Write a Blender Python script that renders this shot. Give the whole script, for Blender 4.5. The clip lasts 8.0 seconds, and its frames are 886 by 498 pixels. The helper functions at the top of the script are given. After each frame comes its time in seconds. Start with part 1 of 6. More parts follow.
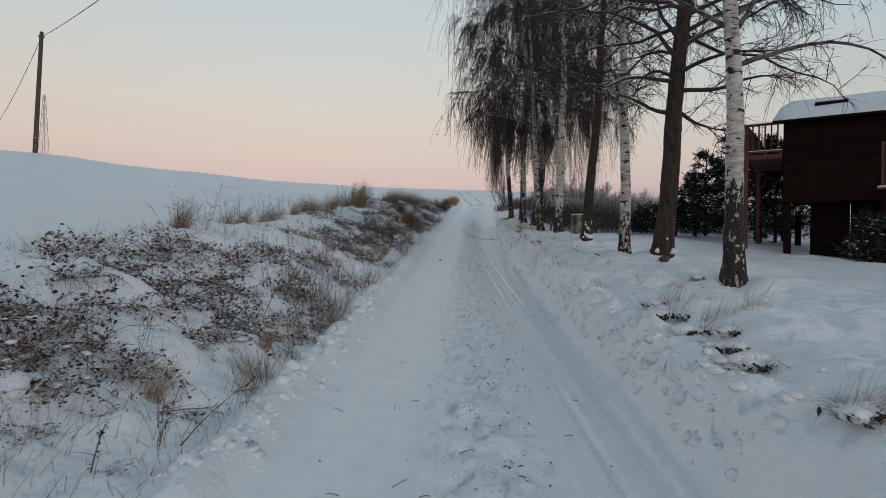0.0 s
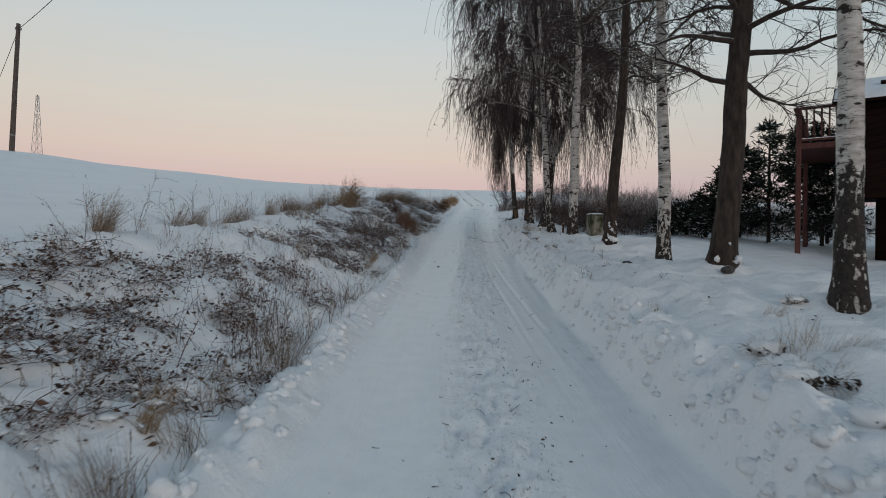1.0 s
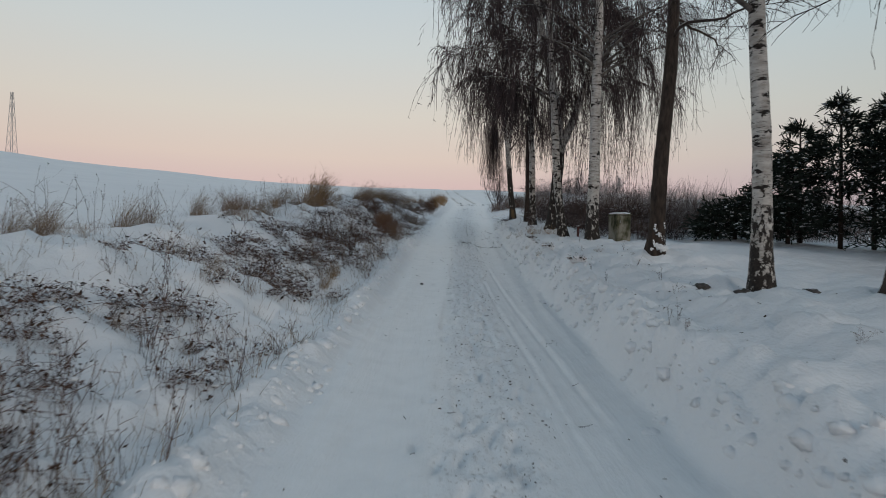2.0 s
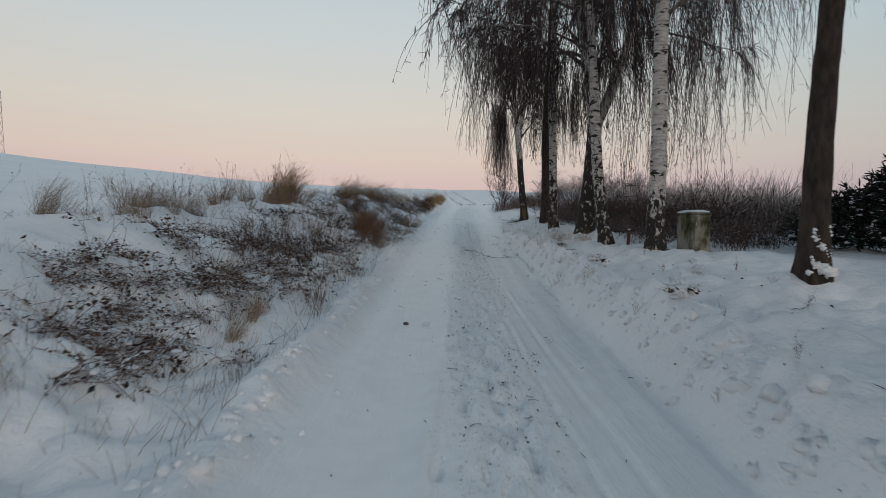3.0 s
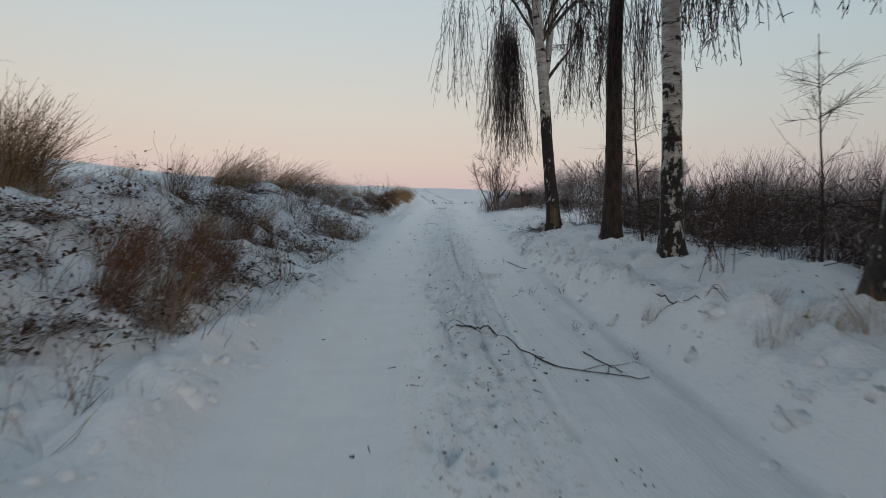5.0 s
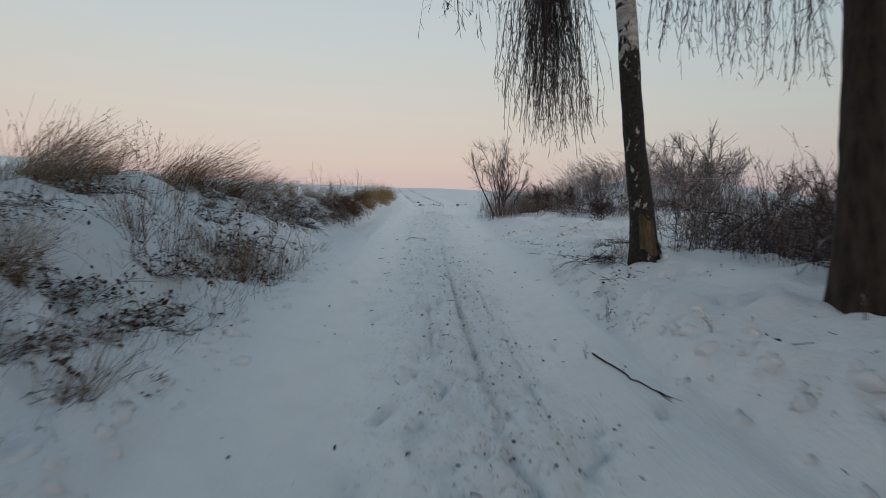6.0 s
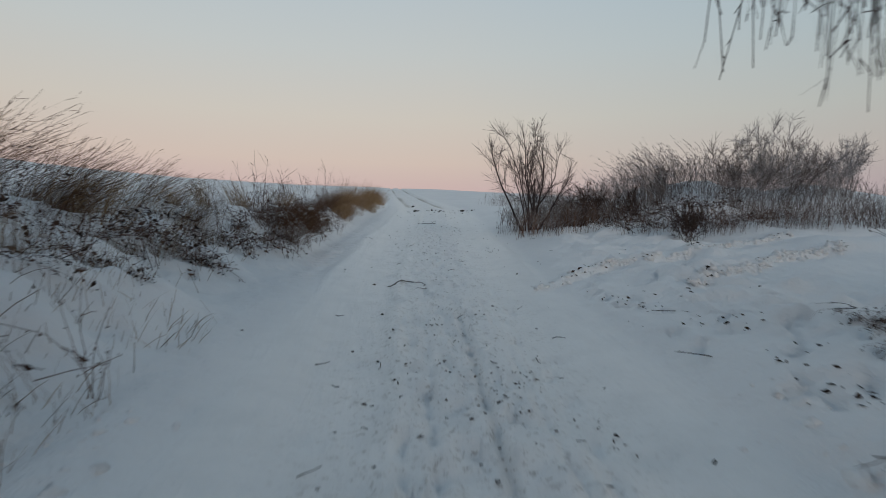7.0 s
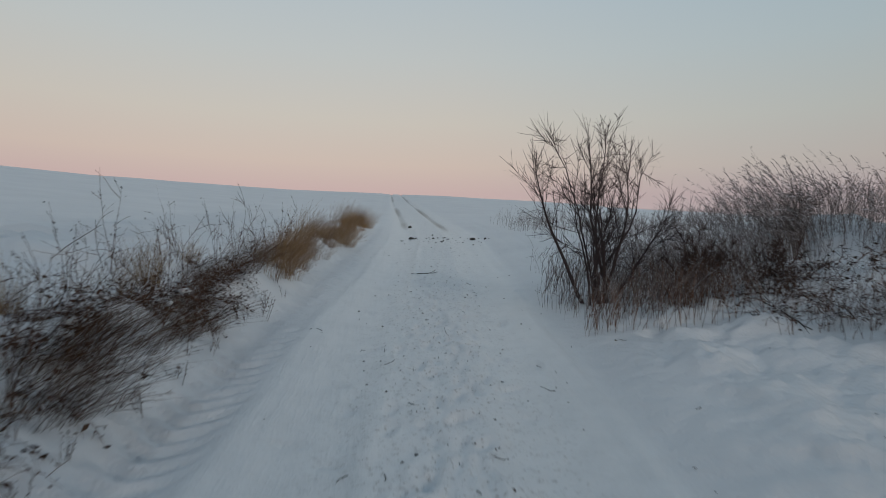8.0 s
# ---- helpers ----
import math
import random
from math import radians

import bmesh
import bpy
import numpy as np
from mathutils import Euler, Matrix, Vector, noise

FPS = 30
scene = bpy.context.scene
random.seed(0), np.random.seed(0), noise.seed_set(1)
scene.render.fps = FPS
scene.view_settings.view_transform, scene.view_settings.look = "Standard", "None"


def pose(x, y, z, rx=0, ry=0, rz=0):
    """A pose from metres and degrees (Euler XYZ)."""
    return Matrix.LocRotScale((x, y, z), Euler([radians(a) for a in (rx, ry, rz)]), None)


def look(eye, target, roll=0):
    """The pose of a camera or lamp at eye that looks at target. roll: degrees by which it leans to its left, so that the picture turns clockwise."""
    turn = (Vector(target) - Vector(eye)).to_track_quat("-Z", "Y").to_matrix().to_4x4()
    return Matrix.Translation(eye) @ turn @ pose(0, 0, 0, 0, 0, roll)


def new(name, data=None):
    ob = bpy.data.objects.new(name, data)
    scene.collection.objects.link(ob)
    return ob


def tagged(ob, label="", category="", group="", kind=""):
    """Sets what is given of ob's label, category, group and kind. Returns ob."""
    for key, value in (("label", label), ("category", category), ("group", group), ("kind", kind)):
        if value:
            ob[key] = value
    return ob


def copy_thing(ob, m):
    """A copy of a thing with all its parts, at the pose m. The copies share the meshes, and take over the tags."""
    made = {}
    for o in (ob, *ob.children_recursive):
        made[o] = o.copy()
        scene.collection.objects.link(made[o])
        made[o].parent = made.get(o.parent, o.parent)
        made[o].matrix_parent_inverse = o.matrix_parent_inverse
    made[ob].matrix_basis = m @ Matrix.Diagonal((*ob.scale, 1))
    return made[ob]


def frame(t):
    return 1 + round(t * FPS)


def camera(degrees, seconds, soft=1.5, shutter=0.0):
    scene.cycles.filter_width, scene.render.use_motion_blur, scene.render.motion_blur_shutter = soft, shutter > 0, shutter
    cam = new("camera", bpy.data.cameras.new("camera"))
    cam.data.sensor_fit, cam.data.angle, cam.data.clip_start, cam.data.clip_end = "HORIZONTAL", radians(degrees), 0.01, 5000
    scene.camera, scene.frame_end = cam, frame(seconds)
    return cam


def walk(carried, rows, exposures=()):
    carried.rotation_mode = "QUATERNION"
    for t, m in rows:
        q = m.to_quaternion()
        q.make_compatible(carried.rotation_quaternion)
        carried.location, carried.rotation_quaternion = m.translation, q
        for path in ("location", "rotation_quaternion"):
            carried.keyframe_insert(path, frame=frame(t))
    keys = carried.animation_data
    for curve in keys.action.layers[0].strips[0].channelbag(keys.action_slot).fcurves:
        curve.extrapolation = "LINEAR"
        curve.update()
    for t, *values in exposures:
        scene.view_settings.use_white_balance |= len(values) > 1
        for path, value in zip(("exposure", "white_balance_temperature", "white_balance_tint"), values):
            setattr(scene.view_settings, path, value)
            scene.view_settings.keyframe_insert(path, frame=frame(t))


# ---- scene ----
cam = camera(74.0, 8.0, soft=0.8, shutter=0.18)
PATH = [
    (0, (0.000, 0.000, 1.700), (0.000, 10.000, 1.700), 0.90),
    (0.5, (0.020, 1.254, 1.739), (-0.006, 11.254, 1.749), 0.82),
    (1, (0.009, 2.973, 1.837), (0.029, 12.973, 1.851), 0.75),
    (1.5, (0.051, 5.186, 1.978), (0.214, 15.185, 1.993), 0.69),
    (3, (0.233, 12.940, 2.383), (0.481, 22.937, 2.427), 0.52),
    (3.5, (0.343, 15.893, 2.579), (0.661, 25.888, 2.613), 0.54),
    (4, (0.540, 19.008, 2.776), (0.930, 29.000, 2.796), 0.72),
    (5.5, (0.879, 28.375, 3.529), (1.775, 38.335, 3.590), 0.57),
    (6, (1.128, 31.959, 3.898), (2.109, 41.910, 3.953), 0.57),
    (6.5, (1.337, 35.381, 4.216), (2.394, 45.325, 4.271), 0.59),
    (7, (1.493, 38.393, 4.637), (2.563, 48.336, 4.706), 0.66),
    (7.5, (1.814, 41.483, 5.262), (2.851, 51.429, 5.356), 0.83),
    (8, (2.046, 44.452, 5.913), (3.084, 54.398, 6.036), 1.16),
]
walk(cam, [(t, look(eye, target, roll)) for t, eye, target, roll in PATH],
     exposures=[(0.0, 0.05), (5.5, 0.03), (6.5, -0.08), (7.0, -0.13), (8.0, -0.2)])

# ---- world: clear winter dusk, pink band low over the snow ----
world = bpy.data.worlds.new("dusk_sky")
scene.world = world
world.use_nodes = True
wn, wl = world.node_tree.nodes, world.node_tree.links
wn.clear()
w_out = wn.new("ShaderNodeOutputWorld")
w_bg = wn.new("ShaderNodeBackground")
w_co = wn.new("ShaderNodeTexCoord")
w_sep = wn.new("ShaderNodeSeparateXYZ")
w_ramp = wn.new("ShaderNodeValToRGB")
wl.new(w_co.outputs["Generated"], w_sep.inputs[0])
wl.new(w_sep.outputs["Z"], w_ramp.inputs[0])
SKY = [(0.0, (0.56, 0.44, 0.45)), (0.105, (0.64, 0.482, 0.462)), (0.15, (0.685, 0.562, 0.492)), (0.22, (0.655, 0.61, 0.545)),
       (0.32, (0.575, 0.61, 0.605)), (0.46, (0.47, 0.565, 0.63)), (0.62, (0.255, 0.345, 0.42)), (1.0, (0.125, 0.185, 0.255))]
while len(w_ramp.color_ramp.elements) < len(SKY):
    w_ramp.color_ramp.elements.new(0.5)
for el, (at, col) in zip(w_ramp.color_ramp.elements, SKY):
    el.position, el.color = at, (*col, 1)
# the sky dims away from the middle of the glow, more so to the east
w_side = wn.new("ShaderNodeMath")
w_side.operation = "MULTIPLY_ADD"
w_side.inputs[1].default_value, w_side.inputs[2].default_value = -0.24, -0.08
wl.new(w_sep.outputs["X"], w_side.inputs[0])
w_dim = wn.new("ShaderNodeMath")
w_dim.operation = "MULTIPLY_ADD"
w_dim.inputs[2].default_value = 1.0
wl.new(w_side.outputs[0], w_dim.inputs[0])
wl.new(w_sep.outputs["X"], w_dim.inputs[1])
w_mul = wn.new("ShaderNodeVectorMath")
w_mul.operation = "SCALE"
wl.new(w_ramp.outputs[0], w_mul.inputs[0])
wl.new(w_dim.outputs[0], w_mul.inputs["Scale"])
# and turns bluer there
w_east = wn.new("ShaderNodeMapRange")
for key, value in (("From Min", 0.12), ("From Max", 0.62), ("To Min", 0.0), ("To Max", 1.0)):
    w_east.inputs[key].default_value = value
wl.new(w_sep.outputs["X"], w_east.inputs["Value"])
w_cool = wn.new("ShaderNodeVectorMath")
w_cool.operation = "MULTIPLY_ADD"
w_cool.inputs[1].default_value, w_cool.inputs[2].default_value = (-0.10, 0.0, 0.06), (1, 1, 1)
wl.new(w_east.outputs[0], w_cool.inputs[0])
w_tint = wn.new("ShaderNodeVectorMath")
w_tint.operation = "MULTIPLY"
wl.new(w_mul.outputs[0], w_tint.inputs[0])
wl.new(w_cool.outputs[0], w_tint.inputs[1])
wl.new(w_tint.outputs[0], w_bg.inputs["Color"])
wl.new(w_bg.outputs[0], w_out.inputs["Surface"])
w_bg.inputs["Strength"].default_value = 1.0
sun_ob = new("sun", bpy.data.lights.new("sun", "SUN"))
sun_ob.data.energy, sun_ob.data.angle, sun_ob.data.color = 0.54, radians(24), (1.0, 0.88, 0.76)
sun_ob.matrix_basis = look((17, -25, 10), (0, 0, 0))


# ---- materials ----
def material(name, rough=0.8):
    m = bpy.data.materials.new(name)
    m.use_nodes = True
    b = m.node_tree.nodes["Principled BSDF"]
    b.inputs["Roughness"].default_value = rough
    b.inputs["Specular IOR Level"].default_value = 0.3
    return m, m.node_tree.nodes, m.node_tree.links, b


def ramp(n, l, source, stops):
    r = n.new("ShaderNodeValToRGB")
    while len(r.color_ramp.elements) < len(stops):
        r.color_ramp.elements.new(0.5)
    for el, (at, col) in zip(r.color_ramp.elements, stops):
        el.position, el.color = at, (*col, 1)
    l.new(source, r.inputs[0])
    return r.outputs[0]


def noise_of(n, l, coords, scale, detail=4.0, stretch=(1, 1, 1), rough=0.55):
    mp = n.new("ShaderNodeMapping")
    mp.inputs["Scale"].default_value = stretch
    l.new(coords, mp.inputs["Vector"])
    t = n.new("ShaderNodeTexNoise")
    t.inputs["Scale"].default_value = scale
    t.inputs["Detail"].default_value = detail
    t.inputs["Roughness"].default_value = rough
    l.new(mp.outputs[0], t.inputs["Vector"])
    return t.outputs["Fac"]


def mixed(n, l, fac, a, b):
    m = n.new("ShaderNodeMix")
    m.data_type = "RGBA"
    l.new(fac, m.inputs["Factor"])
    ins = [i for i in m.inputs if i.type == "RGBA"]
    for sock, val in zip(ins, (a, b)):
        if isinstance(val, tuple):
            sock.default_value = (*val, 1)
        else:
            l.new(val, sock)
    return [o for o in m.outputs if o.type == "RGBA"][0]


def maths(n, l, op, a, b):
    m = n.new("ShaderNodeMath")
    m.operation = op
    for i, v in enumerate((a, b)):
        if isinstance(v, (int, float)):
            m.inputs[i].default_value = v
        else:
            l.new(v, m.inputs[i])
    return m.outputs[0]


def bumped(n, l, b, height, strength, distance):
    bp = n.new("ShaderNodeBump")
    bp.inputs["Strength"].default_value = strength
    bp.inputs["Distance"].default_value = distance
    l.new(height, bp.inputs["Height"])
    l.new(bp.outputs[0], b.inputs["Normal"])


def frosting(n, l, colour, coords, low, high, scale=9.0):
    """Snow lying on what faces upwards."""
    g = n.new("ShaderNodeNewGeometry")
    sp = n.new("ShaderNodeSeparateXYZ")
    l.new(g.outputs["Normal"], sp.inputs[0])
    f = maths(n, l, "ADD", sp.outputs["Z"], maths(n, l, "MULTIPLY", noise_of(n, l, coords, scale, 3), 0.8))
    mr = n.new("ShaderNodeMapRange")
    mr.inputs["From Min"].default_value, mr.inputs["From Max"].default_value = low, high
    l.new(f, mr.inputs["Value"])
    return mixed(n, l, mr.outputs[0], colour, (0.78, 0.80, 0.84))


def grained(name, stops, scale, rough=0.85, bump=0.3, stretch=(1, 1, 1), frost=None, vary=0.0, dist=0.01):
    """A noise-grained surface, with snow on its upper faces if frost is given."""
    m, n, l, b = material(name, rough)
    co = n.new("ShaderNodeTexCoord").outputs["Object"]
    fac = noise_of(n, l, co, scale, 5, stretch)
    col = ramp(n, l, fac, stops)
    if vary:
        info = n.new("ShaderNodeObjectInfo")
        h = n.new("ShaderNodeHueSaturation")
        l.new(col, h.inputs["Color"])
        l.new(maths(n, l, "ADD", maths(n, l, "MULTIPLY", info.outputs["Random"], 2 * vary), 1 - vary), h.inputs["Value"])
        col = h.outputs[0]
    if frost:
        col = frosting(n, l, col, co, *frost)
    l.new(col, b.inputs["Base Color"])
    if bump:
        bumped(n, l, b, fac, bump, dist)
    return m


def stems(name, dark, light, frost=None):
    """Dry plant stuff: each strand has its own shade."""
    m, n, l, b = material(name, 0.9)
    g = n.new("ShaderNodeNewGeometry")
    col = ramp(n, l, g.outputs["Random Per Island"], [(0.0, dark), (1.0, light)])
    if frost:
        co = n.new("ShaderNodeTexCoord").outputs["Object"]
        col = frosting(n, l, col, co, *frost)
    l.new(col, b.inputs["Base Color"])
    return m


def snow_material():
    m, n, l, b = material("snow", 0.55)
    co = n.new("ShaderNodeTexCoord").outputs["Object"]
    big, mid, fine = noise_of(n, l, co, 0.35, 3), noise_of(n, l, co, 3.5, 5), noise_of(n, l, co, 38, 4)
    fresh = ramp(n, l, big, [(0.3, (0.775, 0.785, 0.805)), (0.7, (0.84, 0.85, 0.864))])
    at = n.new("ShaderNodeAttribute")
    at.attribute_name = "packed"
    worn = ramp(n, l, mid, [(0.25, (0.81, 0.82, 0.828)), (0.55, (0.865, 0.873, 0.88)), (0.8, (0.89, 0.898, 0.905))])
    col = mixed(n, l, at.outputs["Fac"], fresh, worn)
    dirt_shade = n.new("ShaderNodeAttribute")
    dirt_shade.attribute_name = "dirt_shade"
    spots = ramp(n, l, noise_of(n, l, co, 22, 6, rough=0.7), [(0.56, (0, 0, 0)), (0.66, (1, 1, 1))])
    col = mixed(n, l, maths(n, l, "ADD", maths(n, l, "MULTIPLY", dirt_shade.outputs["Fac"], maths(n, l, "MULTIPLY", spots, 0.6)), maths(n, l, "MULTIPLY", maths(n, l, "MAXIMUM", maths(n, l, "SUBTRACT", dirt_shade.outputs["Fac"], 1.0), 0.0), 0.55)), col, (0.22, 0.19, 0.16))
    # grey blotches: trodden dirt and the shade in dents, put into the colour
    tread = ramp(n, l, noise_of(n, l, co, 8.5, 5, (1.0, 0.7, 1.0), 0.62), [(0.60, (0, 0, 0)), (0.70, (1, 1, 1))])
    col = mixed(n, l, maths(n, l, "MULTIPLY", maths(n, l, "MINIMUM", dirt_shade.outputs["Fac"], 1.0), maths(n, l, "MULTIPLY", tread, 0.5)), col, (0.36, 0.35, 0.35))
    b.inputs["Specular IOR Level"].default_value = 0.8
    l.new(col, b.inputs["Base Color"])
    l.new(maths(n, l, "SUBTRACT", 0.48, maths(n, l, "MULTIPLY", at.outputs["Fac"], 0.08)), b.inputs["Roughness"])
    streak = noise_of(n, l, co, 9, 4, (1.0, 0.05, 1.0))
    loose = maths(n, l, "SUBTRACT", 1.0, maths(n, l, "MULTIPLY", at.outputs["Fac"], 0.86))
    h = maths(n, l, "ADD", maths(n, l, "MULTIPLY", mid, loose), maths(n, l, "MULTIPLY", fine, 0.13))
    h = maths(n, l, "ADD", h, maths(n, l, "MULTIPLY", maths(n, l, "MULTIPLY", streak, at.outputs["Fac"]), 0.28))
    bumped(n, l, b, h, 0.9, 0.08)
    return m


def birch_material(name="birch_bark", base_dark=2.1, solid=0.25, scarred=0.605, depth=0.2):
    """White bark with dark lozenges, black and fissured below base_dark metres and nearly solid black below its share solid."""
    m, n, l, b = material(name, 0.78)
    co = n.new("ShaderNodeTexCoord").outputs["Object"]
    white = ramp(n, l, noise_of(n, l, co, 5, 4, (1, 1, 3)), [(0.3, (0.30, 0.265, 0.235)), (0.65, (0.57, 0.54, 0.505))])
    lines = ramp(n, l, noise_of(n, l, co, 6.0, 2, (1, 1, 9)), [(0.62, (0, 0, 0)), (0.66, (1, 1, 1))])
    scars = ramp(n, l, noise_of(n, l, co, 3.8, 4, (1, 1, 2.6), 0.6), [(scarred - 0.02, (0, 0, 0)), (scarred + 0.015, (1, 1, 1))])
    at = n.new("ShaderNodeAttribute")
    at.attribute_name = "h"
    low = n.new("ShaderNodeMapRange")
    low.inputs["From Min"].default_value, low.inputs["From Max"].default_value = base_dark, base_dark * solid
    low.inputs["To Min"].default_value, low.inputs["To Max"].default_value = 0.0, depth
    l.new(at.outputs["Fac"], low.inputs["Value"])
    rough_bark = noise_of(n, l, co, 11, 5, (1, 1, 0.55), 0.62)
    old = ramp(n, l, maths(n, l, "ADD", rough_bark, low.outputs[0]), [(0.645, (0, 0, 0)), (0.69, (1, 1, 1))])
    dark = maths(n, l, "MAXIMUM", old, maths(n, l, "MAXIMUM", maths(n, l, "MULTIPLY", lines, 0.75), scars))
    black = ramp(n, l, noise_of(n, l, co, 25, 3), [(0.3, (0.011, 0.009, 0.008)), (0.7, (0.042, 0.033, 0.028))])
    l.new(mixed(n, l, dark, white, black), b.inputs["Base Color"])
    bumped(n, l, b, maths(n, l, "SUBTRACT", rough_bark, maths(n, l, "MULTIPLY", dark, 0.35)), 0.8, 0.03)
    return m


SNOW = snow_material()
BIRCH = birch_material(depth=0.225)
BIRCH_FOOT = birch_material("dark_footed_birch_bark", 2.1, 0.6, 0.61, 0.25)
BIRCH_OLD = birch_material("old_birch_bark", 3.5, 0.72, 0.62, 0.265)
BIRCH_BLACK = birch_material("black_old_birch_bark", 3.3, 0.75, 0.62, 0.30)
BIRCH_LOW = birch_material("low_dark_birch_bark", 1.7, 0.4, 0.605, 0.24)
BIRCH_PATCHY = birch_material("patchy_birch_bark", 2.8, 0.3, 0.57, 0.225)
BARK_DARK = grained("dark_bark", [(0.3, (0.014, 0.010, 0.008)), (0.7, (0.060, 0.042, 0.032))], 14, bump=0.9, stretch=(1, 1, 0.3), dist=0.03)
LIMB = grained("limb_bark", [(0.3, (0.025, 0.018, 0.014)), (0.7, (0.07, 0.05, 0.04))], 18, frost=(1.05, 1.25), bump=0.5)
LIMB_BIRCH = grained("birch_limb_bark", [(0.35, (0.03, 0.022, 0.018)), (0.65, (0.17, 0.15, 0.135))], 7, frost=(1.1, 1.3), bump=0.4)
TWIG = stems("bare_twigs", (0.022, 0.016, 0.016), (0.085, 0.060, 0.060))
TWIG_DARK = stems("dark_twigs", (0.015, 0.011, 0.010), (0.05, 0.036, 0.03), (1.15, 1.35))
GRASS_GOLD = stems("dry_golden_grass", (0.13, 0.07, 0.03), (0.42, 0.29, 0.16), (1.05, 1.5))
GRASS_RED = stems("dry_red_brown_grass", (0.045, 0.02, 0.013), (0.23, 0.12, 0.068), (1.05, 1.5))
GRASS_PALE = stems("pale_frosted_grass", (0.20, 0.15, 0.11), (0.50, 0.42, 0.34), (0.85, 1.3))
GRASS_DULL = stems("dull_dry_grass", (0.085, 0.055, 0.036), (0.34, 0.25, 0.17), (0.9, 1.35))
BRAMBLE = stems("bramble_stems", (0.04, 0.021, 0.015), (0.19, 0.11, 0.08), (0.85, 1.3))
LEAF = stems("withered_leaves", (0.02, 0.012, 0.009), (0.12, 0.07, 0.05), (0.95, 1.3))
SCRAP = stems("leaf_scraps", (0.016, 0.011, 0.009), (0.075, 0.05, 0.038))
GRASS_DARK = stems("dark_dead_grass", (0.02, 0.010, 0.007), (0.15, 0.078, 0.04))
MOUND_GRASS = stems("frosted_mound_grass", (0.085, 0.066, 0.062), (0.34, 0.295, 0.28), (0.62, 1.15))
REED = stems("frosted_reeds", (0.07, 0.054, 0.051), (0.30, 0.255, 0.24), (0.85, 1.4))
FROST = stems("hoar_frosted_heads", (0.17, 0.15, 0.15), (0.52, 0.49, 0.49), (0.95, 1.5))
REED_DARK = stems("brush_stems", (0.024, 0.015, 0.012), (0.125, 0.082, 0.068), (1.0, 1.4))
CONIFER = stems("conifer_foliage", (0.008, 0.014, 0.010), (0.03, 0.042, 0.03), (1.22, 1.36))
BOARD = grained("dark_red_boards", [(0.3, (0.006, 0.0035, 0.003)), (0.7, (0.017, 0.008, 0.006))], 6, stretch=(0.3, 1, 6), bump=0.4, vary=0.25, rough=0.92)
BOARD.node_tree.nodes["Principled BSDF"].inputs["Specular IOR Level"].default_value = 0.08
POST = grained("red_brown_post", [(0.3, (0.06, 0.022, 0.018)), (0.7, (0.13, 0.05, 0.042))], 7, stretch=(3, 3, 0.4), bump=0.4, rough=0.7, vary=0.1)
POLE_WOOD = grained("weathered_pole", [(0.3, (0.05, 0.036, 0.03)), (0.7, (0.14, 0.11, 0.095))], 8, stretch=(3, 3, 0.3), bump=0.4)
CONCRETE = grained("mossy_concrete", [(0.36, (0.03, 0.034, 0.014)), (0.46, (0.11, 0.105, 0.065)), (0.56, (0.25, 0.235, 0.19)), (0.75, (0.33, 0.315, 0.27))], 2.6, bump=0.35, stretch=(1.6, 1.6, 0.9))
STONE = grained("dark_stone", [(0.3, (0.03, 0.028, 0.026)), (0.7, (0.11, 0.10, 0.095))], 12, bump=0.5, frost=(1.3, 1.45))
FRESH_WOOD = grained("bared_wood", [(0.3, (0.05, 0.033, 0.018)), (0.7, (0.14, 0.095, 0.052))], 12, stretch=(2, 2, 0.5), bump=0.5)
# steel paled to put the far pylon's haze into its colour
STEEL = grained("hazy_galvanised_steel", [(0.3, (0.20, 0.21, 0.22)), (0.7, (0.32, 0.33, 0.34))], 3, bump=0.0, rough=0.5)
WIRE = grained("black_wire", [(0.3, (0.02, 0.02, 0.02)), (0.7, (0.04, 0.04, 0.04))], 5, bump=0.0)
DARK_GLASS, _n, _l, _b = material("window_glass", 0.08)
_b.inputs["Base Color"].default_value = (0.01, 0.012, 0.014, 1)


# ---- meshes ----
def mesh_from(name, verts, faces, mat, smooth=True, floats=None):
    """A mesh from arrays of points and four-cornered faces."""
    me = bpy.data.meshes.new(name)
    verts, faces = np.asarray(verts, np.float32), np.asarray(faces, np.int32)
    me.vertices.add(len(verts))
    me.vertices.foreach_set("co", verts.ravel())
    k = faces.shape[1]
    me.loops.add(faces.size)
    me.loops.foreach_set("vertex_index", faces.ravel())
    me.polygons.add(len(faces))
    me.polygons.foreach_set("loop_start", np.arange(len(faces), dtype=np.int32) * k)
    me.polygons.foreach_set("use_smooth", np.full(len(faces), smooth))
    me.update(calc_edges=True)
    for key, values in (floats or {}).items():
        me.attributes.new(key, "FLOAT", "POINT").data.foreach_set("value", np.asarray(values, np.float32).ravel())
    me.materials.append(mat)
    return me


